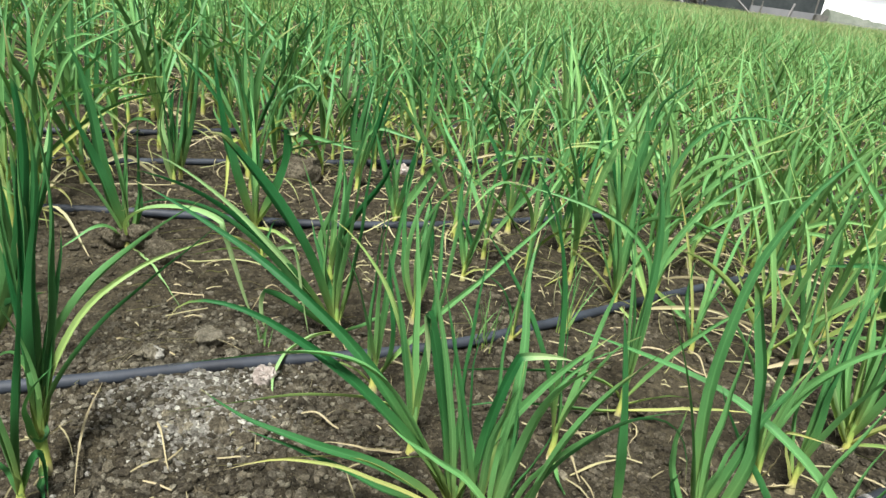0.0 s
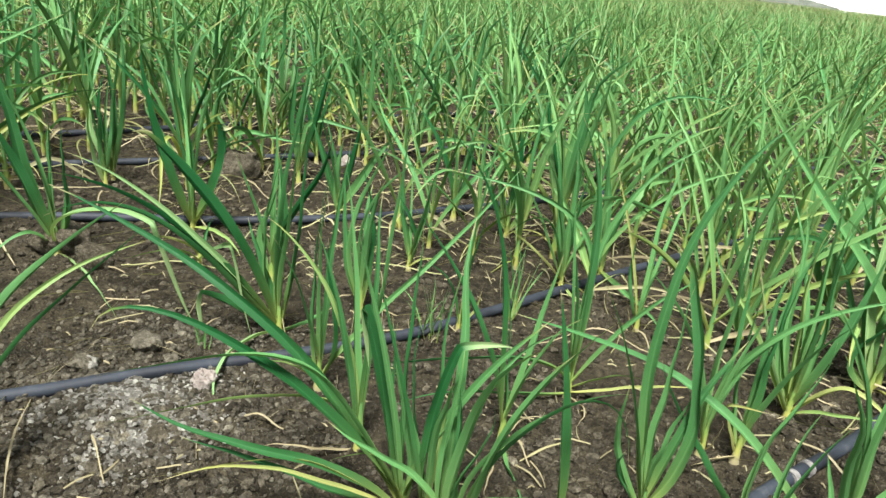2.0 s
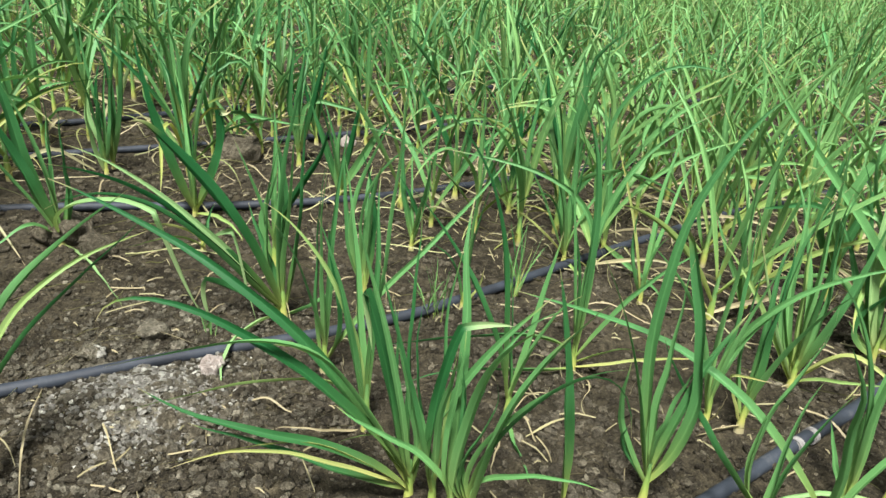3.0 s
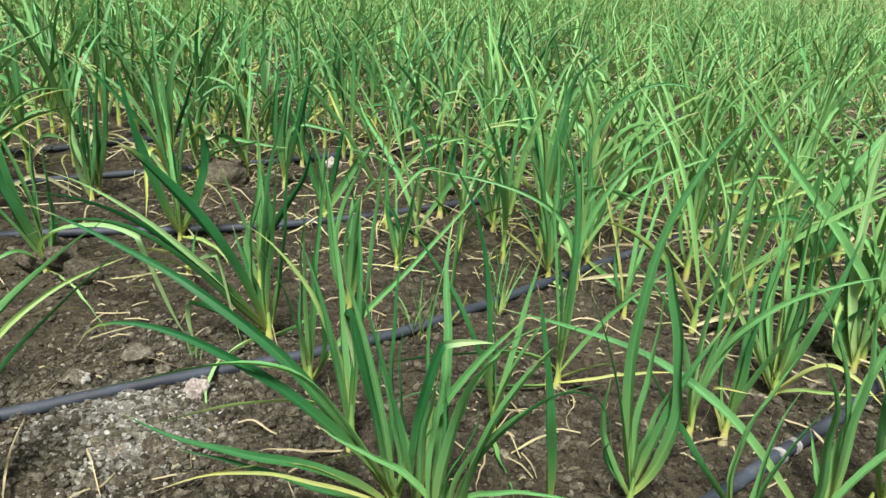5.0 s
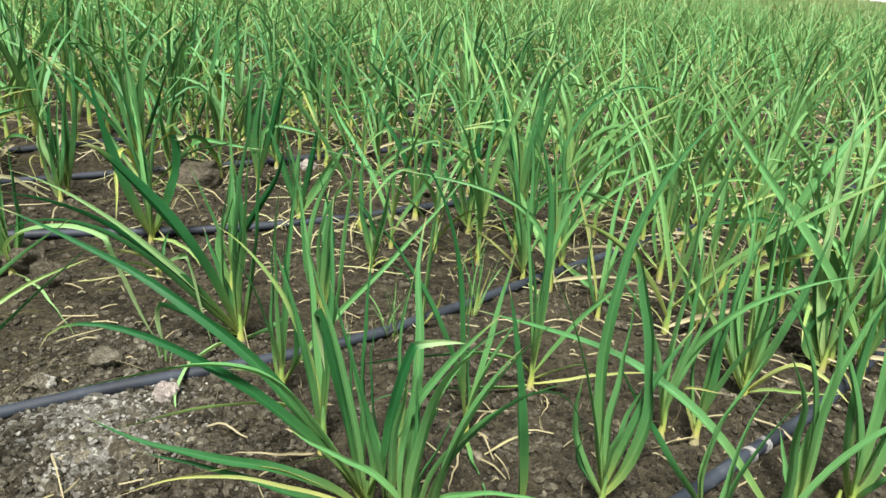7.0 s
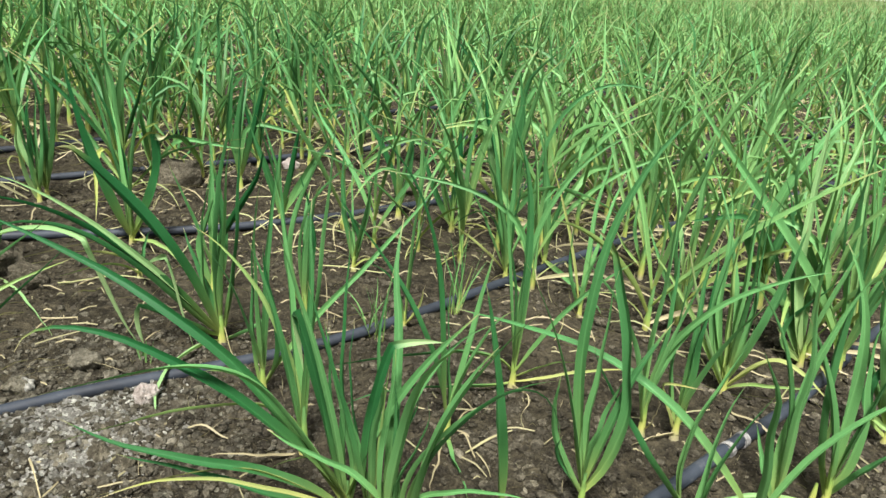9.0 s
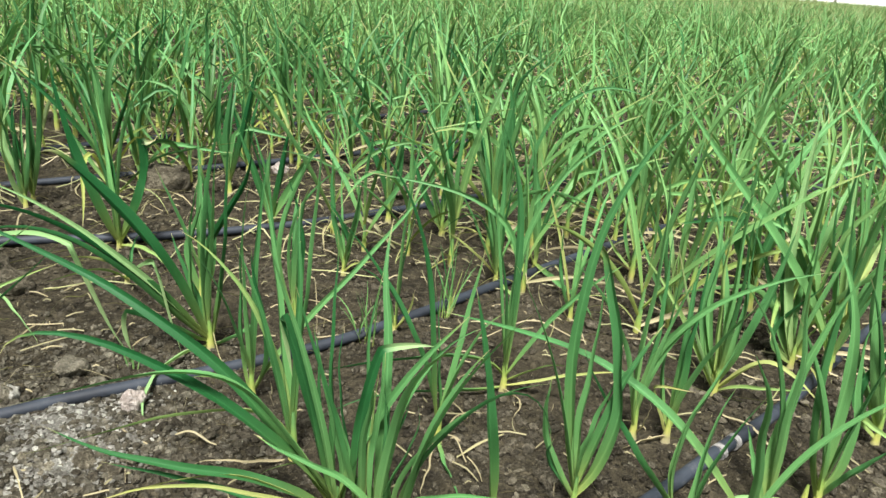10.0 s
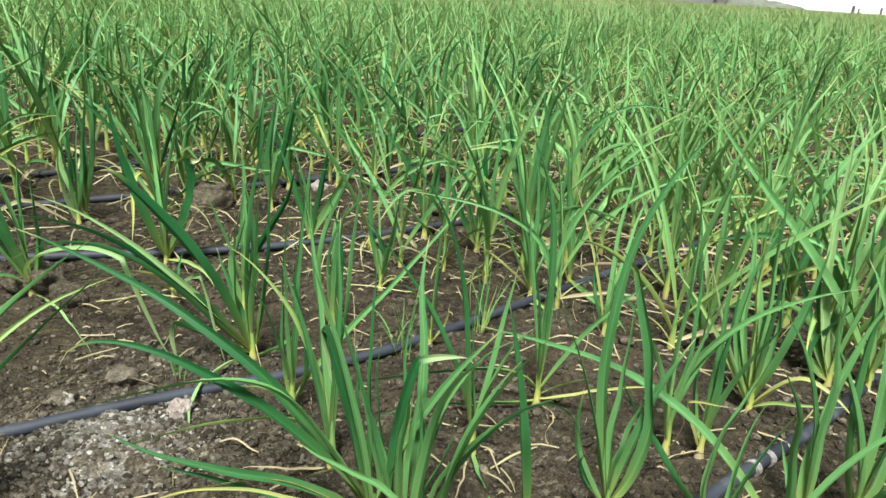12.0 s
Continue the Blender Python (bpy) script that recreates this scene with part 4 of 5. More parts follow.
leaf(plant, (-0.001, 0, 0.027), (0.037, -0.001, 0.119), (0.016, 0.035, 0.189), (0.044, 0.042, 0.28), 0.0117, -59, 0.37, 0.02, 0, 0.05)
leaf(plant, (0, 0, 0.01), (0.02, -0.031, 0.047), (0.044, -0.064, 0.047), (0.064, -0.098, 0.074), 0.0059, 50, 0.72, 0.38, 0.05, 0.1)
leaf(plant, (-0.003, 0, 0.019), (-0.038, 0.021, 0.083), (-0.059, 0.029, 0.153), (-0.082, 0.037, 0.224), 0.0076, 51, 1.00, 0.03, 0.25, 0.5)
plant = garlic(0.536, 0.764, 0.04, inner=2)
leaf(plant, (-0.001, 0, 0.016), (0.007, 0.007, 0.096), (0.019, 0.01, 0.174), (0.015, 0.026, 0.254), 0.0126, 54, 0.12, 0.02, 0, 0.05)
leaf(plant, (-0.001, 0, 0.007), (-0.023, -0.008, 0.076), (-0.058, 0.024, 0.076), (-0.004, -0.045, 0.097), 0.0057, 66, 0.85, 0.75, 0.2, 0.3)
leaf(plant, (-0.001, 0, 0.015), (-0.021, 0.027, 0.087), (-0.011, 0.03, 0.159), (0, 0.036, 0.235), 0.0092, 66, 0.29, 0.02, 0, 0.05)
leaf(plant, (-0, 0, 0.006), (-0.032, -0.01, 0.005), (-0.062, -0.021, 0.007), (-0.093, -0.034, 0.012), 0.0041, 41, 0.71, 0.5, 0.95, 0)
plant = garlic(0.815, 0.913, 0.05, inner=2)
leaf(plant, (-0.001, 0, 0.014), (-0.03, 0.041, 0.15), (-0.023, 0.045, 0.268), (-0.018, 0.056, 0.409), 0.0144, -57, 1.00, 0.03, 0.25, 0.05)
leaf(plant, (-0.002, 0, 0.014), (-0.028, 0.04, 0.071), (-0.028, 0.051, 0.141), (-0.055, 0.089, 0.198), 0.0134, -62, 0.32, 0.02, 0, 0.05)
leaf(plant, (-0.002, 0, 0.013), (-0.054, 0.05, 0.041), (-0.001, 0.001, 0.107), (0.012, -0.011, 0.152), 0.0118, -50, 0.13, 0.02, 0, 0.05)
leaf(plant, (-0.001, 0, 0.015), (-0.015, 0.036, 0.117), (0.023, 0.022, 0.199), (0.024, 0.046, 0.302), 0.0162, 53, 0.49, 0.05, 0, 0.05)
leaf(plant, (-0.002, 0, 0.009), (-0.013, 0.011, 0.024), (-0.025, 0.022, 0.039), (-0.034, 0.03, 0.057), 0.0090, 60, 0.74, 0.38, 0.05, 0.05)
leaf(plant, (-0.001, 0, 0.014), (-0.029, 0.044, 0.103), (-0.016, 0.049, 0.201), (-0.045, 0.094, 0.286), 0.0133, 60, 0.24, 0.02, 0, 0.05)
plant = garlic(0.864, 0.892, 0.05, inner=2)
leaf(plant, (-0.002, 0, 0.022), (-0.054, 0.031, 0.175), (-0.17, 0.108, 0.274), (-0.252, 0.16, 0.402), 0.0183, -60, 0.51, 0.05, 0, 0.08)
leaf(plant, (-0.003, 0, 0.021), (-0.011, 0.034, 0.138), (-0.122, 0.162, 0.258), (-0.036, 0.104, 0.37), 0.0191, 52, 0.48, 0.05, 0, 0.05)
leaf(plant, (-0.001, 0, 0.023), (-0.007, 0.024, 0.146), (-0.025, 0.059, 0.274), (0.007, 0.049, 0.398), 0.0175, 70, 0.36, 0.02, 0, 0.05)
plant = garlic(0.648, 0.628, 0.05, inner=2)
leaf(plant, (-0.004, 0, 0.016), (-0.024, 0.027, 0.1), (-0.027, 0.027, 0.218), (-0.019, 0.02, 0.309), 0.0133, 54, 0.26, 0.02, 0, 0.05)
leaf(plant, (-0.002, 0, 0.028), (-0.007, 0.008, 0.12), (0.005, -0.006, 0.227), (-0.038, 0.039, 0.304), 0.0148, -67, 0.57, 0.05, 0, 0.05)
leaf(plant, (0, 0, 0.02), (0.027, -0.018, 0.1), (-0.003, 0.021, 0.171), (0.016, 0.012, 0.248), 0.0120, 71, 0.46, 0.05, 0, 0.05)
leaf(plant, (0.002, 0, 0.016), (0.005, -0.017, 0.052), (0.008, -0.035, 0.087), (0.011, -0.055, 0.122), 0.0088, -57, 0.37, 0.02, 0, 0.05)
leaf(plant, (-0.001, 0, 0.021), (-0.012, 0.029, 0.068), (0.009, 0.017, 0.11), (-0.008, 0.052, 0.152), 0.0090, 65, 0.72, 0.38, 0.05, 0.05)
plant = garlic(0.587, 0.629, 0.04, inner=2)
leaf(plant, (-0.001, 0, 0.013), (-0.01, 0.022, 0.096), (0.013, 0.013, 0.208), (0.038, 0.006, 0.288), 0.0125, 52, 0.58, 0.05, 0, 0.05)
leaf(plant, (-0.005, 0, 0.006), (-0.011, 0.01, 0.037), (-0.022, 0.021, 0.066), (-0.029, 0.026, 0.097), 0.0076, -65, 0.50, 0.05, 0, 0.05)
plant = garlic(0.807, 0.726, 0.05, inner=2)
leaf(plant, (-0.002, 0, 0.023), (-0.042, 0.049, 0.043), (-0.015, 0.017, 0.108), (-0.009, 0.01, 0.152), 0.0157, -66, 0.07, 0.02, 0, 0.05)
leaf(plant, (-0.001, 0, 0.024), (-0.027, 0.031, 0.118), (-0.036, 0.041, 0.218), (-0.045, 0.05, 0.319), 0.0165, 64, 0.55, 0.05, 0, 0.05)
leaf(plant, (-0.003, 0, 0.022), (-0.024, 0.052, 0.111), (-0.043, 0.098, 0.207), (-0.034, 0.113, 0.314), 0.0156, 52, 0.34, 0.02, 0, 0.05)
leaf(plant, (-0.001, 0, 0.015), (-0.043, 0.033, 0.05), (-0.006, -0.017, 0.032), (-0.002, -0.043, 0.025), 0.0093, 40, 0.66, 0.38, 0.05, 0.1)
plant = garlic(-0.779, 1.884, 0.06, inner=2)
leaf(plant, (-0.001, 0, 0.015), (-0.014, -0.007, 0.099), (-0.018, -0.008, 0.187), (-0.06, -0.027, 0.261), 0.0199, -54, 0.17, 0.02, 0, 0.05)
leaf(plant, (0.001, 0, 0.015), (0.028, 0.013, 0.114), (-0.001, -0.001, 0.204), (0.042, 0.019, 0.297), 0.0199, 64, 0.11, 0.02, 0, 0.05)
leaf(plant, (0, 0, 0.015), (0.031, 0.014, 0.083), (0.039, 0.018, 0.128), (0.119, 0.054, 0.125), 0.0150, 55, 0.47, 0.05, 0, 0.05)
leaf(plant, (0, 0, 0.015), (0.01, 0.005, 0.118), (-0.022, -0.01, 0.222), (0.014, 0.007, 0.321), 0.0174, 68, 0.16, 0.02, 0, 0.05)
plant = garlic(-0.480, 1.650, 0.05, inner=2)
leaf(plant, (0, 0, 0.02), (-0.003, -0.001, 0.106), (-0.034, -0.011, 0.157), (-0, -0, 0.242), 0.0189, 48, 0.00, 0.02, 0, 0.05)
leaf(plant, (0.001, 0, 0.02), (0.028, 0.01, 0.122), (0.041, 0.014, 0.221), (0.03, 0.01, 0.327), 0.0167, -66, 0.28, 0.02, 0, 0.05)
leaf(plant, (-0.001, 0, 0.02), (-0.037, -0.012, 0.087), (-0.049, -0.016, 0.14), (-0.02, -0.007, 0.214), 0.0147, 60, 1.00, 0.03, 0.25, 0.05)
leaf(plant, (0.001, 0, 0.02), (0.013, 0.004, 0.124), (0.02, 0.007, 0.223), (-0.018, -0.006, 0.323), 0.0136, -54, 0.16, 0.02, 0, 0.05)
plant = garlic(0.155, 1.263, 0.04, inner=2)
leaf(plant, (-0.001, 0, 0.017), (-0.009, 0.007, 0.09), (-0.033, 0.015, 0.15), (-0.019, 0.021, 0.225), 0.0117, -68, 0.22, 0.02, 0, 0.05)
leaf(plant, (-0, 0, 0.017), (0.018, -0.001, 0.08), (0.036, -0.002, 0.147), (0.014, -0.001, 0.212), 0.0093, 58, 0.41, 0.05, 0, 0.05)
leaf(plant, (-0, 0, 0.017), (0.02, -0.001, 0.07), (-0.003, 0, 0.105), (-0.032, 0.002, 0.149), 0.0101, -70, 0.07, 0.02, 0, 0.05)
leaf(plant, (-0, 0, 0.009), (0.016, -0.013, 0.032), (0.022, -0.017, 0.038), (0.049, -0.033, 0.043), 0.0055, 61, 0.66, 0.75, 0.2, 0.1)
plant = garlic(0.787, 1.731, 0.05, inner=2)
leaf(plant, (-0.002, 0, 0.022), (-0.04, 0.018, 0.113), (-0.032, 0.014, 0.2), (-0.019, 0.008, 0.297), 0.0181, 54, 0.27, 0.02, 0, 0.05)
leaf(plant, (-0, 0, 0.023), (0.038, -0.016, 0.097), (0.034, -0.015, 0.182), (0.125, -0.054, 0.193), 0.0148, -50, 0.57, 0.05, 0, 0.05)
leaf(plant, (-0.002, 0, 0.011), (-0.026, 0.001, 0.055), (-0.046, -0.001, 0.106), (-0.087, 0.005, 0.136), 0.0102, -70, 0.80, 0.75, 0.2, 0.2)
leaf(plant, (-0.001, 0, 0.022), (-0.009, 0.004, 0.094), (-0.001, 0, 0.151), (0.017, -0.008, 0.22), 0.0159, 59, 0.33, 0.02, 0, 0.05)
plant = garlic(0.672, 1.038, 0.04, inner=2)
leaf(plant, (-0.001, 0, 0.015), (-0.006, 0.004, 0.06), (-0.008, 0.005, 0.1), (-0.003, 0.002, 0.145), 0.0082, 62, 0.69, 0.38, 0.05, 0.1)
leaf(plant, (-0, 0, 0.015), (-0.013, 0.016, 0.067), (-0.034, 0.037, 0.113), (-0.052, 0.056, 0.161), 0.0105, -51, 0.53, 0.05, 0, 0.05)
leaf(plant, (-0.001, 0, 0.015), (-0.017, 0.019, 0.086), (-0.01, 0.021, 0.163), (-0.027, 0.041, 0.233), 0.0104, 55, 0.37, 0.02, 0, 0.05)
leaf(plant, (-0, 0, 0.006), (-0.05, -0.032, -0), (-0.08, -0.049, 0.014), (-0.127, -0.074, 0.037), 0.0044, -44, 0.74, 0.5, 0.95, 0)
plant = garlic(0.324, 1.118, 0.03)
leaf(plant, (-0.001, 0, 0.01), (-0.007, 0.002, 0.049), (-0.015, 0.004, 0.086), (-0.025, 0.006, 0.124), 0.0043, 60, 0.17, 0.02, 0, 0.05)
leaf(plant, (-0, 0, 0.01), (0, -0, 0.053), (-0.002, 0, 0.093), (-0.01, 0.002, 0.135), 0.0043, -56, 0.26, 0.02, 0, 0.05)
leaf(plant, (-0.001, 0, 0.01), (-0.012, 0.003, 0.041), (-0.024, 0.006, 0.072), (-0.036, 0.009, 0.103), 0.0036, -60, 0.45, 0.05, 0, 0.05)
leaf(plant, (-0, 0, 0.006), (0.005, -0.001, 0.03), (0.01, -0.002, 0.055), (0.015, -0.004, 0.079), 0.0036, -73, 0.74, 0.75, 0.2, 0.05)
plant = garlic(0.635, 0.632, 0.03)
leaf(plant, (-0.003, 0, 0.006), (-0.06, 0.005, 0.013), (-0.11, 0.003, 0.023), (-0.165, -0.014, 0.012), 0.0066, -36, 1.00, 0.03, 0.25, 0.1)
plant = garlic(-0.259, 1.869, 0.03)
leaf(plant, (0, 0, 0.01), (-0.009, -0.002, 0.045), (-0.015, -0.003, 0.067), (-0.041, -0.008, 0.092), 0.0105, 53, 0.54, 0.38, 0.05, 0.05)
leaf(plant, (0.001, 0, 0.01), (0.022, 0.004, 0.032), (0.043, 0.008, 0.055), (0.063, 0.012, 0.079), 0.0105, -71, 0.27, 0.02, 0, 0.05)
leaf(plant, (0, 0, 0.01), (0.017, 0.003, 0.058), (0.02, 0.004, 0.087), (0.01, 0.002, 0.137), 0.0093, -56, 0.43, 0.05, 0, 0.05)
plant = garlic(-0.482, 1.609, 0.05, inner=2)
leaf(plant, (0.001, 0, 0.021), (0.016, 0.006, 0.085), (0.022, 0.008, 0.149), (0.025, 0.009, 0.214), 0.0125, -65, 0.28, 0.02, 0, 0.05)
leaf(plant, (0, 0, 0.021), (-0.006, -0.002, 0.084), (-0.004, -0.002, 0.141), (0.003, 0.001, 0.204), 0.0135, -59, 0.23, 0.02, 0, 0.05)
leaf(plant, (-0.001, 0, 0.015), (-0.021, -0.017, 0.073), (-0.034, -0.035, 0.193), (0.025, -0.023, 0.231), 0.0154, 66, 0.98, 0.03, 0.25, 0.05)
plant = garlic(0.518, 1.076, 0.04, inner=2)
leaf(plant, (-0.002, 0, 0.016), (-0.017, 0.008, 0.103), (-0.042, 0.019, 0.187), (-0.075, 0.033, 0.268), 0.0064, -68, 0.73, 0.75, 0.2, 0.3)
leaf(plant, (-0.001, 0, 0.016), (0.001, -0.001, 0.063), (-0.003, 0.001, 0.092), (0.024, -0.011, 0.132), 0.0087, -55, 0.50, 0.05, 0, 0.05)
leaf(plant, (-0.001, 0, 0.016), (-0.025, 0.011, 0.068), (-0.029, 0.013, 0.103), (-0.027, 0.012, 0.161), 0.0087, 65, 0.28, 0.02, 0, 0.05)
leaf(plant, (-0.001, 0, 0.006), (-0.022, -0.004, 0.032), (-0.029, -0.007, 0.044), (-0.031, -0.019, 0.077), 0.0036, -62, 0.62, 0.5, 0.95, 0)
plant = garlic(-0.060, 1.931, 0.05, inner=2)
leaf(plant, (-0.002, 0, 0.018), (-0.015, -0.001, 0.084), (-0.029, -0.002, 0.149), (-0.047, -0.004, 0.214), 0.0176, -49, 0.00, 0.02, 0, 0.05)
leaf(plant, (0.001, 0, 0.018), (0.006, 0, 0.085), (0.015, 0.001, 0.145), (0.037, 0.003, 0.209), 0.0176, 59, 0.10, 0.02, 0, 0.05)
leaf(plant, (-0.001, 0, 0.018), (-0.009, -0.001, 0.088), (-0.011, -0.001, 0.152), (-0.003, -0, 0.222), 0.0164, -63, 0.28, 0.02, 0, 0.05)
leaf(plant, (-0.001, 0, 0.018), (-0.032, -0.003, 0.06), (-0.049, -0.004, 0.1), (-0.063, -0.005, 0.15), 0.0153, -51, 0.05, 0.02, 0, 0.05)
plant = garlic(0.954, 0.975, 0.05, inner=2)
leaf(plant, (-0.001, 0, 0.02), (-0.025, 0.025, 0.119), (-0.022, 0.021, 0.232), (-0.051, 0.05, 0.331), 0.0128, -48, 1.00, 0.03, 0.25, 0.3)
leaf(plant, (-0, 0, 0.021), (-0.002, 0.002, 0.135), (-0.025, 0.024, 0.246), (-0.024, 0.023, 0.359), 0.0143, -50, 0.56, 0.05, 0, 0.05)
leaf(plant, (-0.001, 0, 0.02), (-0.029, 0.029, 0.094), (-0.043, 0.042, 0.168), (-0.046, 0.045, 0.252), 0.0129, 51, 0.33, 0.02, 0, 0.05)
leaf(plant, (-0, 0, 0.021), (-0.003, 0.004, 0.077), (0.017, -0.017, 0.148), (0.018, -0.017, 0.21), 0.0130, 51, 0.57, 0.05, 0, 0.05)
plant = garlic(0.706, 1.256, 0.04, inner=2)
leaf(plant, (-0.001, 0, 0.022), (0.002, -0.001, 0.083), (0.003, -0.001, 0.122), (-0.021, 0.011, 0.178), 0.0146, 53, 0.30, 0.02, 0, 0.05)
leaf(plant, (-0.002, 0, 0.022), (-0.026, 0.014, 0.08), (-0.028, 0.015, 0.11), (-0.018, 0.01, 0.173), 0.0095, -49, 0.48, 0.05, 0, 0.05)
leaf(plant, (-0.001, 0, 0.016), (-0.028, 0.007, 0.039), (-0.045, 0.009, 0.064), (-0.063, 0.011, 0.094), 0.0069, -73, 0.69, 0.38, 0.05, 0.05)
# smaller plants further back
garlic(0.864, 1.104, 0.081, 0.0065, [
    (0.06, 352, 114, 31, 0.37, 0.0194, 0.91, 19, 34, 0.05, 0, 0.54, 0.05),
    (0.06, 348, 121, 86, 0.248, 0.0179, -0.39, -2, 47, 0.02, 0, 0.27, 0.14),
    (0.06, 349, 111, 79, 0.183, 0.016, -0.1, 12, 60, 0.02, 0, 0.18, 0.1),
    (0.081, 178, 62, 4, 0.29, 0.0116, -0.41, 36, -62, 0.02, 0, 0.14, 0.05),
], inner=2)
garlic(-0.076, 1.174, 0.060, 0.0065, [
    (0.021, 354, 105, 71, 0.172, 0.0151, -0.46, 2, -52, 0.05, 0, 0.48, 0.05),
    (0.021, 177, 130, 79, 0.231, 0.015, 0.3, 6, -59, 0.02, 0, 0.19, 0.14),
    (0.021, 340, 84, 53, 0.325, 0.0127, -0.25, -53, -61, 0.02, 0, 0, 0.05),
], inner=2)
garlic(-0.518, 1.038, 0.060, 0.0065, [
    (0.037, 181, 106, 82, 0.268, 0.0149, 1.05, -1, -52, 0.02, 0, 0.2, 0.1),
    (0.037, 360, 69, 95, 0.269, 0.0149, 3.03, -2, -61, 0.02, 0, 0.13, 0.1),
    (0.037, 358, 76, 101, 0.3, 0.0115, -0.86, 9, -61, 0.05, 0, 0.46, 0.1),
    (0.037, 180, 98, 85, 0.17, 0.0134, -0.1, 0, -36, 0.02, 0, 0, 0.1),
], inner=2)
garlic(0.370, 1.464, 0.060, 0.0065, [
    (0.029, 353, 109, 42, 0.363, 0.0143, 1.41, -2, 64, 0.05, 0, 0.43, 0.14),
    (0.029, 352, 87, 93, 0.234, 0.0194, -0.52, 0, 85, 0.02, 0, 0, 0.14),
    (0.023, 172, 49, 73, 0.193, 0.0147, 0.33, 0, -77, 0.02, 0, 0.09, 0.14),
    (0.023, 352, 61, 32, 0.098, 0.0099, -0.61, 0, 76, 0.28, 0, 0.52, 0),
], inner=2)
garlic(0.523, 1.529, 0.060, 0.0065, [
    (0.029, 350, 110, 42, 0.376, 0.0177, 1.22, 1, 75, 0.05, 0, 0.46, 0.14),
    (0.029, 352, 89, 106, 0.333, 0.0177, 2.03, 0, 73, 0.02, 0, 0.21, 0),
    (0.029, 172, 69, 84, 0.319, 0.0165, -0.72, 1, 77, 0.02, 0, 0, 0),
    (0.023, 352, 72, 55, 0.134, 0.013, 0.3, 1, 65, 0.02, 0, 0.21, 0),
], inner=2)
garlic(0.017, 1.508, 0.060, 0.0065, [
    (0.023, 352, 97, 80, 0.162, 0.017, 1.1, 0, -49, 0.05, 0, 0.44, 0.05),
    (0.023, 172, 74, 69, 0.201, 0.0169, -0.61, -2, -75, 0.02, 0, 0.13, 0),
    (0.023, 352, 62, 55, 0.219, 0.0194, -0.66, 0, 88, 0.05, 0, 0.43, 0.14),
    (0.023, 352, 78, 80, 0.219, 0.0169, -0.43, 0, -58, 0.02, 0, 0, 0.14),
], inner=2)
garlic(0.266, 1.554, 0.060, 0.0065, [
    (0.021, 353, 92, -26, 0.295, 0.0101, -0.84, 2, 63, 0.28, 0, 0.47, 0.05),
    (0.021, 172, 83, 45, 0.26, 0.0177, 1.28, 0, -51, 0.02, 0, 0.05, 0.05),
    (0.021, 352, 77, 88, 0.21, 0.0153, -0.47, 0, 56, 0.02, 0, 0.18, 0.14),
], inner=2)
garlic(-0.086, 1.723, 0.060, 0.0065, [
    (0.042, 354, 83, -12, 0.27, 0.0135, -0.48, 1, 72, 0.05, 0, 0.38, 0.1),
    (0.042, 352, 92, 81, 0.248, 0.0202, -0.43, 0, -62, 0.02, 0, 0.18, 0),
    (0.042, 172, 78, 96, 0.26, 0.0175, -0.44, 0, -55, 0.02, 0, 0.18, 0),
    (0.042, 352, 67, 79, 0.283, 0.0175, 0.3, 0, -62, 0.02, 0, 0, 0.05),
], inner=2)
garlic(-0.439, 0.834, 0.060, 0.0065, [
    (0.047, 357, 50, 95, 0.291, 0.0128, 0.54, -20, -37, 0.02, 0, 0.17, 0.14),
    (0.044, 1, 55, 114, 0.292, 0.0093, 1.25, -29, -28, 0.28, 0, 0.53, 0),
    (0.044, 357, 60, 97, 0.398, 0.0156, 0.76, -22, -47, 0.02, 0, 0.01, 0.14),
    (0.047, 0, 68, 87, 0.252, 0.0161, -0.3, -3, -35, 0.05, 0, 0.39, 0.1),
    (0.044, 0, 60, 96, 0.304, 0.0147, 1.21, 5, -71, 0.02, 0, 0.09, 0.1),
    (0.039, 356, 71, 25, 0.14, 0.0152, -0.52, -10, -56, 0.02, 0, 0.09, 0.1),
], inner=2)

fills = [(0.61, 1.02), (0.69, 1.06), (0.89, 1.04), (0.91, 0.95), (0.84, 0.93), (1.03, 1.07), (0.80, 1.19), (0.20, 1.38), (0.36, 1.31), (0.47, 1.19), (0.89, 1.25), (0.94, 1.20), (1.02, 1.15), (0.55, 1.40), (0.70, 1.24), (0.07, 1.93), (0.25, 2.10), (0.77, 1.69), (0.92, 1.87), (0.94, 1.71), (1.09, 1.84), (1.14, 1.75), (1.36, 1.92), (1.36, 1.77), (1.60, 1.95), (1.57, 1.76), (0.01, 2.23), (-0.08, 2.22), (-0.17, 2.07), (-0.35, 2.10), (-0.50, 2.14), (-0.59, 2.06), (-0.75, 2.13), (0.13, 2.17), (0.40, 2.23), (0.52, 2.21)]
taken = [(o.location.x, o.location.y) for o in scene.objects if o.name.startswith("garlic_plant") and o.location.y > -1] + fills
while len(fills) < 122:
    x, y = rng_np.uniform(-0.45, 1.5), rng_np.uniform(1.30, 2.2)
    if len(fills) > 105:
        x, y = rng_np.uniform(-0.9, -0.6), rng_np.uniform(1.1, 2.0)
    open_soil = -0.5 < x < 0.1 and y < 1.62 or -0.1 < x < 0.40 and 1.5 < y < 1.9
    if not open_soil and min((x - a) ** 2 + (y - b) ** 2 for a, b in taken) > 0.080 ** 2:
        taken.append((x, y))
        fills.append((x, y))
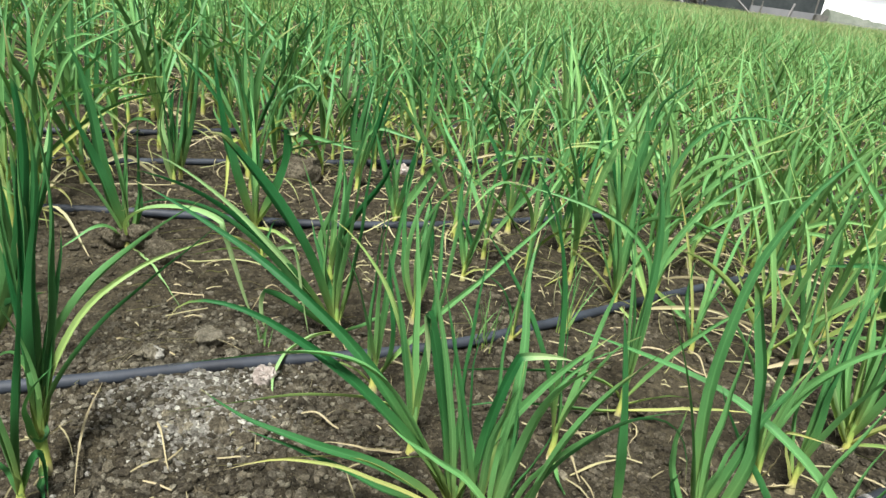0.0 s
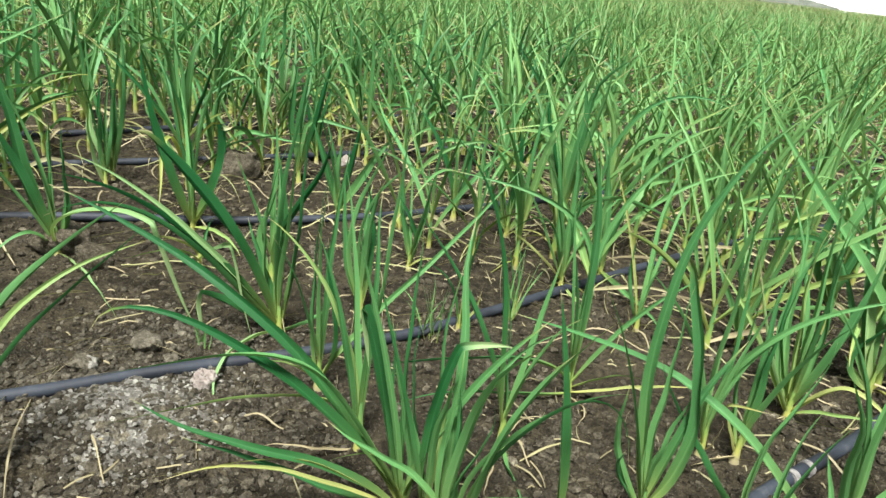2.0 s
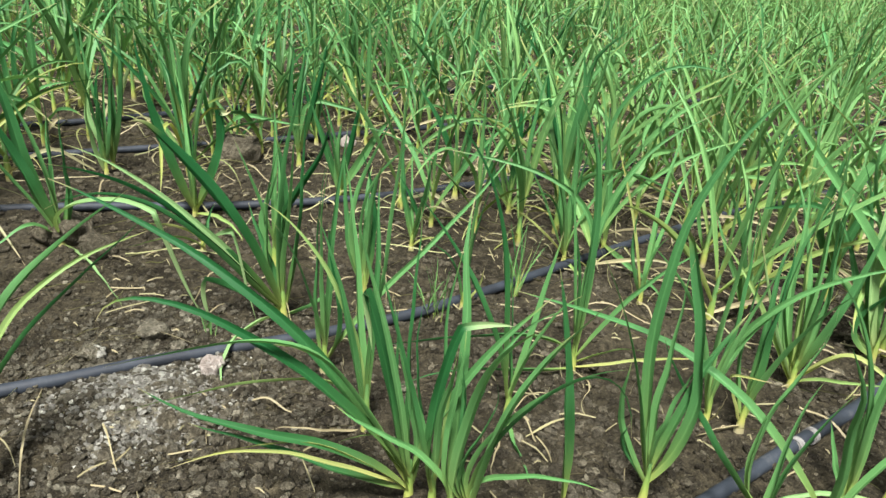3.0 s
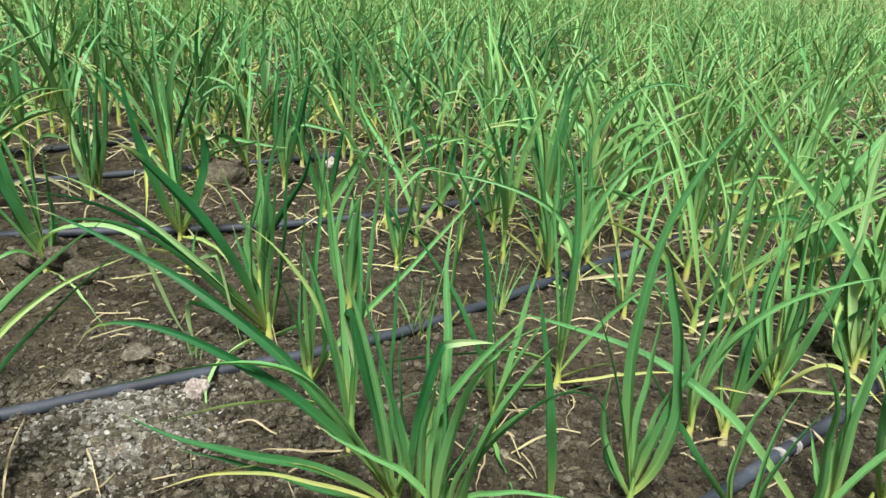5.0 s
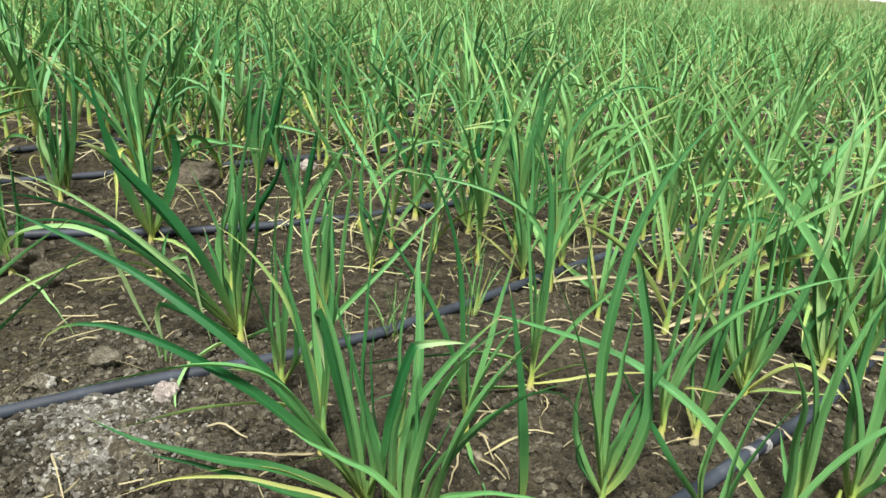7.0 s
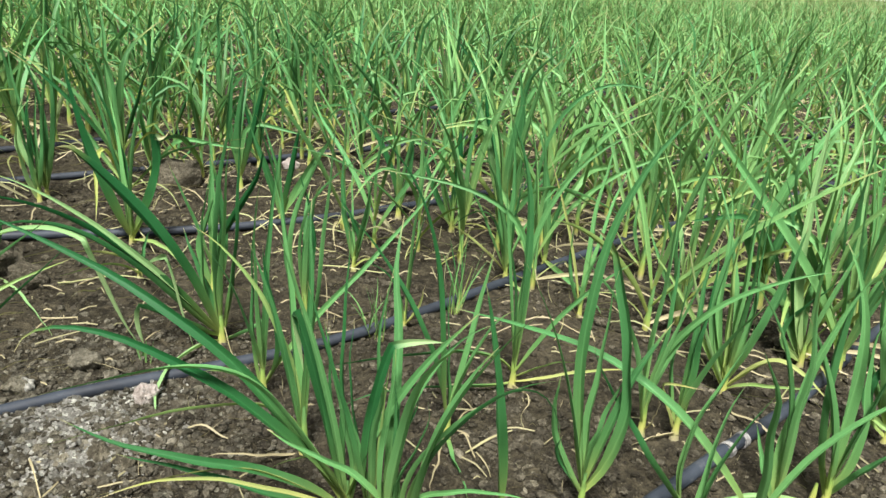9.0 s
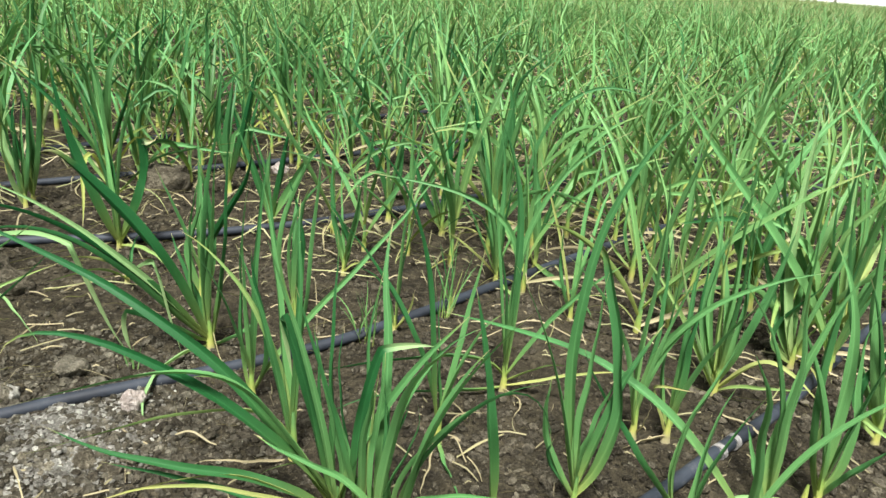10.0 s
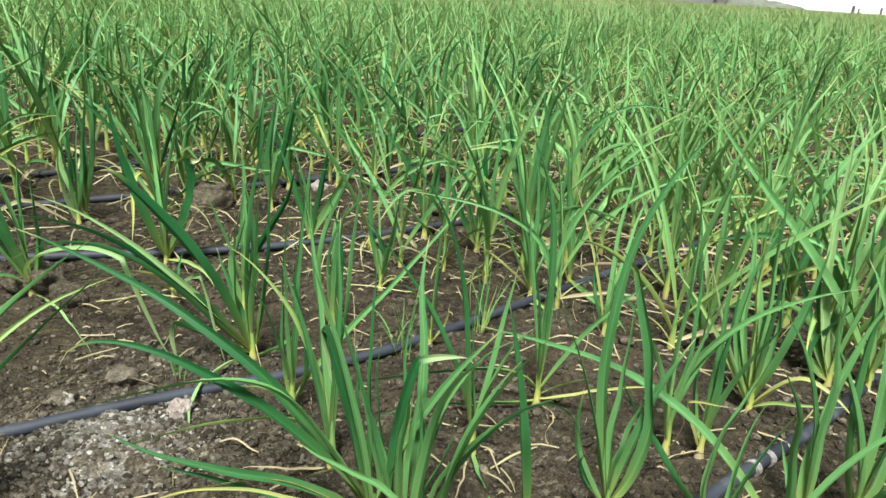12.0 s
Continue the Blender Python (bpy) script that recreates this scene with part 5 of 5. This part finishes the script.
for x, y in fills:
    kinds = paler if x > 0.45 else models
    m0 = kinds[int(rng_np.integers(len(kinds)))]
    copy_thing(m0, pose(x, y, 0, 0, 0, rng_np.uniform(0, 360)) @ Matrix.Scale(rng_np.uniform(0.75, 1.05) * (1.15 if x < -0.5 else 1.0), 4))
for m0 in (*models, *paler):
    for o in (*m0.children_recursive, m0):
        bpy.data.objects.remove(o)


def grass_tuft(x, y, height, count, seed):
    r = random.Random(seed)
    tuft = tagged(new("grass_tuft"), "thin tuft of fine green grass on bare soil", "grass tuft", "grass tufts")
    tuft.location = (x, y, 0)
    for n in range(count):
        v, uv, tone = blade(np.array([r.uniform(-0.012, 0.012), r.uniform(-0.012, 0.012), 0.0]), r.uniform(0, 360), r.uniform(70, 88), r.uniform(30, 80),
                            height * r.uniform(0.6, 1.1), 0.0028, 1.5, r.uniform(-20, 20), r.uniform(-60, 60), 0.15, 0, r.uniform(0.3, 0.8), 0, 0.3, 6)
        part_of("blade", mesh_of("blade", v, strip(7, 4), LEAF, uv, tone), tuft)


grass_tuft(0.176, 1.022, 0.105, 12, 1)
grass_tuft(0.31, 1.09, 0.13, 9, 2)
grass_tuft(-0.14, 0.965, 0.045, 9, 3)

# ---- drip pipes ----
def drip_pipe(points, radius=0.0086, label="black polythene drip irrigation pipe lying on the soil"):
    cu = bpy.data.curves.new("drip_pipe", "CURVE")
    cu.dimensions, cu.bevel_depth, cu.bevel_resolution, cu.resolution_u = "3D", radius, 3, 10
    sp = cu.splines.new("BEZIER")
    sp.bezier_points.add(len(points) - 1)
    for bp, (x, y, lift) in zip(sp.bezier_points, points):
        bp.co = (x, y, ground_z(x, y, False) + radius * 0.8 + lift)
        bp.handle_left_type = bp.handle_right_type = "AUTO"
    tmp = new("pipe_curve", cu)
    me = bpy.data.meshes.new_from_object(tmp.evaluated_get(bpy.context.evaluated_depsgraph_get()))
    bpy.data.objects.remove(tmp)
    me.materials.clear()
    me.materials.append(PIPE)
    ob = new("drip_pipe", me)
    return tagged(ob, label, "irrigation pipe", "drip pipes")


drip_pipe([(-1.9, 0.30, 0), (-0.9, 0.62, 0), (-0.303, 0.832, 0.003), (-0.192, 0.879, 0.004), (-0.007, 0.954, 0), (0.118, 1.008, 0), (0.266, 1.097, 0),
           (0.453, 1.227, 0), (0.659, 1.367, 0), (0.855, 1.494, 0), (1.217, 1.672, 0), (2.6, 2.5, 0), (6, 4.6, 0)])
drip_pipe([(-0.6, 0.05, 0), (0.1, 0.44, 0), (0.492, 0.671, 0), (0.575, 0.718, 0.003), (0.706, 0.791, 0.003), (0.917, 0.935, 0), (1.6, 1.38, 0), (4, 2.9, 0)])
drip_pipe([(-2.4, 0.85, 0), (-1.0, 1.28, 0), (-0.503, 1.396, 0), (-0.18, 1.441, 0.002), (0.061, 1.515, 0), (0.289, 1.612, 0), (0.657, 1.813, 0),
           (1.325, 2.161, 0), (3, 3.2, 0), (6, 5.1, 0)])
drip_pipe([(-2.6, 1.2, 0), (-1.1, 1.55, 0), (-0.5, 1.78, 0), (0.2, 2.1, 0), (1.5, 2.85, 0), (5, 5.0, 0)])
drip_pipe([(-2.8, 1.3, 0), (-0.757, 1.95, 0.003), (-0.4, 2.2, 0), (0.3, 2.65, 0), (3, 4.3, 0)])


joint_at = [(0.583, 0.7215), (0.612, 0.738)]
front_pipe = [o for o in scene.objects if o.name == "drip_pipe.001"][0]
for jx, jy in joint_at:
    bm = bmesh.new()
    turn_to = Vector((0.83, 0.46, 0.0)).to_track_quat("Z", "Y").to_matrix().to_4x4()
    where = Matrix.Translation((jx, jy, ground_z(jx, jy, False) + 0.0095))
    bmesh.ops.create_cone(bm, cap_ends=True, segments=16, radius1=0.0101, radius2=0.0101, depth=0.012, matrix=where @ turn_to)
    bmesh.ops.bevel(bm, geom=[e for e in bm.edges if e.calc_face_angle(0) > 1.0], offset=0.0015, segments=2, affect="EDGES")
    part("joiner_band", bm, JOINER, front_pipe, "pale worn plastic band")


# ---- crumbs, stones and dry litter ----
def lump(seed, squash=0.75, level=2):
    """A rough lump of unit radius."""
    bm = bmesh.new()
    bmesh.ops.create_icosphere(bm, subdivisions=level, radius=1.0)
    off = Vector((seed * 3.7, seed * 1.3, seed * 0.7))
    bmesh.ops.triangulate(bm, faces=bm.faces)
    v = np.array([p.co * (1 + 0.42 * noise.noise(p.co * 1.3 + off) + 0.25 * noise.noise(p.co * 3.1 + off)) for p in bm.verts])
    f = np.array([[c.index for c in face.verts] for face in bm.faces])
    bm.free()
    v[:, 2] *= squash
    return v, f


LUMPS = [lump(n, 0.6 + 0.08 * (n % 4), 0 if n < 5 else 1) for n in range(12)]


def crumbs(name, label, spots, mat, rng):
    """Many small lumps in one mesh: spots of x, y, size."""
    vs, fs, base = [], [], 0
    for x, y, r in spots:
        v, f = LUMPS[int(rng.integers(5)) if r < 0.0030 else 5 + int(rng.integers(7))]
        a = rng.uniform(0, 6.283)
        c, s = math.cos(a) * r, math.sin(a) * r
        z = ground_z(x, y) + r * 0.25
        v = v * rng.uniform(0.55, 1.35, 3) + 0.28 * v[:, [1, 2, 0]] * rng.uniform(-1, 1, 3)
        vs.append(np.stack([v[:, 0] * c - v[:, 1] * s + x, v[:, 0] * s + v[:, 1] * c + y, v[:, 2] * r + z], -1))
        fs.append(f + base)
        base += len(v)
    ob = new(name, mesh_of(name, np.vstack(vs), np.vstack(fs), mat, smooth=False))
    return tagged(ob, label, "soil crumbs", kind="stuff")


rng_np = np.random.default_rng(3)
spots = []
while len(spots) < 42000:
    x, y = rng_np.uniform(-0.6, 1.3), 0.52 + 1.5 * rng_np.random() ** 1.9
    if noise.noise(Vector((x * 5, y * 5, 1.5))) + rng_np.uniform(-0.5, 0.5) > 0.0:
        spots.append((x, y, 0.0007 + 0.0070 * rng_np.random() ** 5.5))
crumbs("soil_crumbs", "loose brown soil crumbs scattered over the ground", spots, CLOD, rng_np)
spots = []
while len(spots) < 5200:
    a, d = rng_np.uniform(0, 6.283), abs(rng_np.normal(0, 0.5))
    p = (Vector((-0.19, 0.832, 0)) if rng_np.random() < 0.7 else Vector((-0.158, 0.758, 0))) + ALONG * (math.cos(a) * d * 0.105) + ACROSS * (math.sin(a) * d * 0.062)
    spots.append((p.x, p.y, 0.0013 + 0.0030 * rng_np.random() ** 2.2))
crumbs("pale_grit", "pale grey grit spilled beside the drip pipe", spots, GRIT, rng_np)

spots = []
while len(spots) < 9500:
    x, y = rng_np.normal(-0.20, 0.13), rng_np.normal(0.85, 0.12)
    if y > 0.5:
        spots.append((x, y, 0.0009 + 0.0045 * rng_np.random() ** 3.5))
crumbs("soil_crumbs", "dry greyish soil crumbs on the bare mound", spots, CLOD_DRY, rng_np)


def rock(name, x, y, size, mat, label, category, seed, squash=0.8):
    v, f = lump(seed, squash, 3)
    ob = new(name, mesh_of(name, v * size, f, mat))
    ob.location = (x, y, ground_z(x, y) + size * squash * 0.55)
    ob.rotation_euler = (0.2, 0.1, seed)
    return tagged(ob, label, category, category + "s on the soil")


rock("stone", -0.118, 0.868, 0.0145, STONE, "small rounded pale stone beside the drip pipe", "stone", 1, 0.95)
rock("stone", 0.021, 1.93, 0.020, STONE, "pale stone between the planted rows", "stone", 2)
rock("stone", -0.268, 0.905, 0.012, GRIT, "small rough grey stone on the bare soil", "stone", 21, 0.8)
CLOD_LABEL = "dry brown lump of soil on the ground"
for cx, cy, cr, cs in ((-0.275, 0.905, 0.016, 3), (-0.21, 0.955, 0.020, 4), (-0.172, 0.925, 0.010, 5), (-0.225, 1.755, 0.050, 6), (-0.10, 0.83, 0.009, 7),
                       (-0.44, 1.27, 0.045, 8), (-0.37, 1.22, 0.028, 9), (0.30, 1.72, 0.030, 10), (0.75, 1.95, 0.05, 11), (0.36, 0.70, 0.012, 12),
                       (-0.145, 0.765, 0.012, 13), (-0.11, 0.75, 0.010, 14), (0.55, 1.05, 0.014, 15), (0.86, 1.8, 0.04, 16), (0.47, 1.85, 0.03, 17)):
    rock("soil_clod", cx, cy, cr, CLOD_DRY if cx < -0.16 and cy < 1 else CLOD, CLOD_LABEL, "soil clod", cs, 0.7)


def straw_strip(x, y, heading, length, width, curl, rise, tone, segs=9):
    """A dry withered leaf lying on the soil."""
    s = np.linspace(0, 1, segs + 1)
    hd = np.radians(heading + curl * s + 3 * np.sin(s * 4 + x * 50))
    d = np.stack([np.cos(hd), np.sin(hd)], -1) * length / segs
    line = np.vstack([(x, y), (x, y) + np.cumsum(d[:-1], 0)])
    z = np.array([ground_z(a, b, False) for a, b in line]) + 0.006 + rise * np.sin(s * math.pi) ** 2
    side = np.stack([-np.sin(hd), np.cos(hd)], -1) * (width / 2 * np.sin(math.pi * (0.12 + 0.86 * s)) * (0.75 + 0.25 * np.sin(s * 9 + y * 40)) + 0.0003)[:, None]
    left, right = np.c_[line + side, z + 0.0012], np.c_[line - side, z - 0.0004]
    mid = np.c_[line, z + 0.0003]
    verts = np.stack([left, mid, right], 1).reshape(-1, 3)
    uv = np.stack([np.broadcast_to([0, 0.5, 1.0], (segs + 1, 3)), np.broadcast_to(s[:, None], (segs + 1, 3))], -1).reshape(-1, 2)
    return verts, uv, np.broadcast_to(tone, (len(verts), 3))


rng_np = np.random.default_rng(17)
for n in range(215):
    x, y = rng_np.uniform(-0.35, 1.35), 0.66 + 1.25 * rng_np.random() ** 0.6
    if y < 0.98 and x < 0.2 and rng_np.random() < 0.85:
        y += 0.45
    tone = (rng_np.uniform(0.2, 0.9), rng_np.uniform(0.5, 1.0), 0.6)
    v, uv, t = straw_strip(x, y, rng_np.uniform(0, 360), 0.05 + 0.17 * rng_np.random() ** 1.3, 0.0006 + 0.0018 * rng_np.random() ** 3, rng_np.uniform(-45, 45), 0.035 * rng_np.random() ** 2, tone)
    ob = new("dry_leaf", mesh_of("dry_leaf", v, strip(10, 3), LEAF, uv, t))
    tagged(ob, "withered straw-coloured garlic leaf lying on the soil", "dry leaf", "dry leaves on the soil")
for x, y, heading, length, width in ((-0.142, 0.926, 166, 0.124, 0.0053), (-0.205, 0.951, -148, 0.137, 0.0045), (-0.263, 0.914, -124, 0.080, 0.0053),
                                     (-0.252, 0.966, -132, 0.049, 0.0038), (-0.218, 0.769, -66, 0.095, 0.0030), (-0.065, 0.806, -26, 0.060, 0.0030),
                                     (0.011, 0.819, -153, 0.061, 0.0038), (0.631, 0.802, -76, 0.092, 0.0045), (0.515, 1.080, -96, 0.094, 0.0038),
                                     (0.256, 0.789, -81, 0.060, 0.0018), (0.792, 0.956, -47, 0.114, 0.0061), (-0.307, 0.849, -77, 0.218, 0.0045)):
    v, uv, t = straw_strip(x, y, heading, length, width * 0.6, 8, 0.012, (0.3, 0.95, 0.6))
    tagged(new("dry_leaf", mesh_of("dry_leaf", v, strip(10, 3), LEAF, uv, t)), "long straw-coloured withered leaf lying on bare soil", "dry leaf", "dry leaves on the soil")
vs, fs, us, ts, base = [], [], [], [], 0
for n in range(1700):
    x, y = rng_np.uniform(-0.35, 1.5), 0.58 + 1.4 * rng_np.random()
    v, uv, t = straw_strip(x, y, rng_np.uniform(0, 360), 0.008 + 0.06 * rng_np.random() ** 3, rng_np.uniform(0.0003, 0.0009), rng_np.uniform(-25, 25), rng_np.uniform(0, 0.004), (0.2, rng_np.uniform(0.8, 1.0), 0.6), 4)
    vs.append(v), us.append(uv), ts.append(t), fs.append(strip(5, 3) + base)
    base += len(v)
tagged(new("straw_chaff", mesh_of("straw_chaff", np.vstack(vs), np.vstack(fs), LEAF, np.vstack(us), np.vstack(ts))),
       "short broken straw bits scattered over the soil", "plant litter", kind="stuff")
vs, fs, us, ts, base = [], [], [], [], 0
for n in range(1800):
    x, y = rng_np.uniform(-1.5, 3.5), 1.4 + 3.2 * rng_np.random()
    v, uv, t = straw_strip(x, y, rng_np.uniform(0, 360), rng_np.uniform(0.06, 0.2), rng_np.uniform(0.001, 0.0036), rng_np.uniform(-70, 70), rng_np.uniform(0, 0.03), (0.4, rng_np.uniform(0.5, 1.0), 0.6), 5)
    vs.append(v), us.append(uv), ts.append(t), fs.append(strip(6, 3) + base)
    base += len(v)
tagged(new("straw_litter", mesh_of("straw_litter", np.vstack(vs), np.vstack(fs), LEAF, np.vstack(us), np.vstack(ts))),
       "straw-coloured litter of withered leaves between the rows", "plant litter", kind="stuff")


# ---- far side of the field ----
def box(bm, x0, x1, y0, y1, z0, z1):
    m = Matrix.Translation(((x0 + x1) / 2, (y0 + y1) / 2, (z0 + z1) / 2)) @ Matrix.Diagonal((x1 - x0, y1 - y0, z1 - z0, 1))
    bmesh.ops.create_cube(bm, size=1.0, matrix=m)


def stub(name, x, y, r, height, mat, lean=0.0):
    bm = bmesh.new()
    bmesh.ops.create_cone(bm, cap_ends=True, segments=10, radius1=r, radius2=r * 0.85, depth=height,
                          matrix=Matrix.Translation((x, y, height / 2 * math.cos(lean))) @ Matrix.Rotation(lean, 4, "Y"))
    return part(name, bm, mat)


def far_side():
    shed = tagged(new("shade_house"), "long dark shade-net house at the field edge", "shade house")
    shed.location = (1.1, 80, 0)
    bm = bmesh.new()
    box(bm, -60, 40.7, 0, 14, 0, 6)
    for v in bm.verts:
        v.co.y += 0.25 * noise.noise(v.co)
    part("net_wall", bm, NET, shed)
    for x in range(-58, 41, 7):
        bm = bmesh.new()
        bmesh.ops.create_cone(bm, cap_ends=True, segments=8, radius1=0.09, radius2=0.08, depth=6.1, matrix=Matrix.Translation((x, -0.12, 3.05)))
        part("post", bm, TIMBER, shed)
    bm = bmesh.new()
    box(bm, -60, 40.8, -0.3, 14.3, 6.0, 6.15)
    part("roof_net", bm, NET, shed)
    bm = bmesh.new()
    box(bm, 32.5, 40.3, -1.2, -0.9, 0, 0.95)
    bmesh.ops.bevel(bm, geom=list(bm.edges), offset=0.06, segments=2, affect="EDGES")
    tagged(part("low_wall", bm, TRACK), "low pale concrete wall before the shade house", "wall").location = (1.1, 80, 0)
    bm = bmesh.new()
    box(bm, 39.2, 40.6, -2.2, -1.4, 0, 0.9)
    bmesh.ops.bevel(bm, geom=list(bm.edges), offset=0.1, segments=2, affect="EDGES")
    tagged(part("storage_bin", bm, TIMBER), "dark weathered storage bin at the wall's end", "bin").location = (1.1, 80, 0)
    tagged(stub("post", 34.6, 78.5, 0.09, 1.5, TIMBER), "short dark timber post by the low wall", "post", "field posts")
    tagged(stub("post", 37.8, 78.5, 0.11, 1.7, PALE_POLE, 0.25), "short pale leaning post by the low wall", "post", "field posts")
    tagged(stub("pole", 31.4, 78.0, 0.10, 5.0, PALE_POLE, -0.95), "long pale pole leaning over the low wall", "pole")
    r = random.Random(4)
    heap = tagged(new("scrap_heap"), "heap of pale boards and scrap before the shade house", "scrap heap")
    heap.location = (27, 78.6, 0)
    for n in range(16):
        bm = bmesh.new()
        box(bm, -0.5, 0.5, -0.06, 0.06, -0.05, 0.05)
        ob = part("board", bm, PALE_POLE if n % 3 else TIMBER, heap)
        ob.location = (r.uniform(-2.6, 2.6), r.uniform(-0.5, 0.5), r.uniform(0.5, 1.7))
        ob.rotation_euler = (r.uniform(-0.4, 0.4), r.uniform(-0.6, 0.6), r.uniform(0, 3))
        ob.scale = (r.uniform(0.6, 1.8), 1.6, 2.0)
    hall = tagged(new("white_building"), "long white farm building with a grey upper wall", "building")
    hall.location, hall.rotation_euler = (42.3, 82.5, 0), (0, 0, 0.02)
    bm = bmesh.new()
    box(bm, 0, 60, 0, 12, 0, 2.7)
    part("wall", bm, PLASTER, hall)
    bm = bmesh.new()
    box(bm, 0, 2.0, 0, 12, 2.7, 7.0)
    part("corner_wall", bm, PLASTER, hall)
    bm = bmesh.new()
    box(bm, 2.0, 60, 0.3, 12, 2.7, 7.0)
    part("upper_wall", bm, GREY_WALL, hall, "grey upper wall")
    for n, x in enumerate((4.0, 10.5, 17, 23.5, 30, 36.5, 43)):
        bm = bmesh.new()
        box(bm, x, x + 2.4, 0.18, 0.34, 3.9, 5.4)
        pane = part("window", bm, GLASS_DARK if n % 2 else PLASTER, hall, "window in the grey wall")
        bm = bmesh.new()
        box(bm, x - 0.15, x + 2.55, 0.10, 0.3, 3.72, 3.9)
        part("sill", bm, PLASTER, pane)
    bm = bmesh.new()
    box(bm, -0.4, 60.4, -0.5, 12.5, 7.0, 7.3)
    part("roof", bm, PLASTER, hall, "flat white roof edge")
    bm = bmesh.new()
    bmesh.ops.create_grid(bm, x_segments=40, y_segments=10, size=1)
    for v in bm.verts:
        u, w = v.co.x, v.co.y
        v.co = Vector((45.4 + u * 4.0, 77.5 - u * 1.5 + w * 1.6, max(0, 1 - w * w) * (1.65 - 0.6 * (u + 1)) * (1 - max(0, abs(u) - 0.92) / 0.08) + 0.15 * noise.noise(Vector((u * 9, w * 3, 0)))))
    tagged(part("earth_bank", bm, BANK), "low dry grassy earth bank at the field edge", "earth bank", kind="structure")
    tagged(stub("post", 56.9, 78, 0.20, 0.95, TIMBER), "dark weathered stump post at the field edge", "post", "field posts")
    tagged(stub("post", 57.6, 78, 0.12, 0.7, TIMBER), "small dark stump beside a post", "post", "field posts")
    tagged(stub("post", 60.4, 78, 0.15, 0.9, TIMBER), "dark weathered stump post at the field edge", "post", "field posts")
    bm = bmesh.new()
    box(bm, 65.1, 67.0, 74, 75.5, 0, 1.35)
    bmesh.ops.bevel(bm, geom=list(bm.edges), offset=0.08, segments=2, affect="EDGES")
    tagged(part("pump_box", bm, GREY_WALL), "small grey pump box at the field edge", "pump box")


far_side()
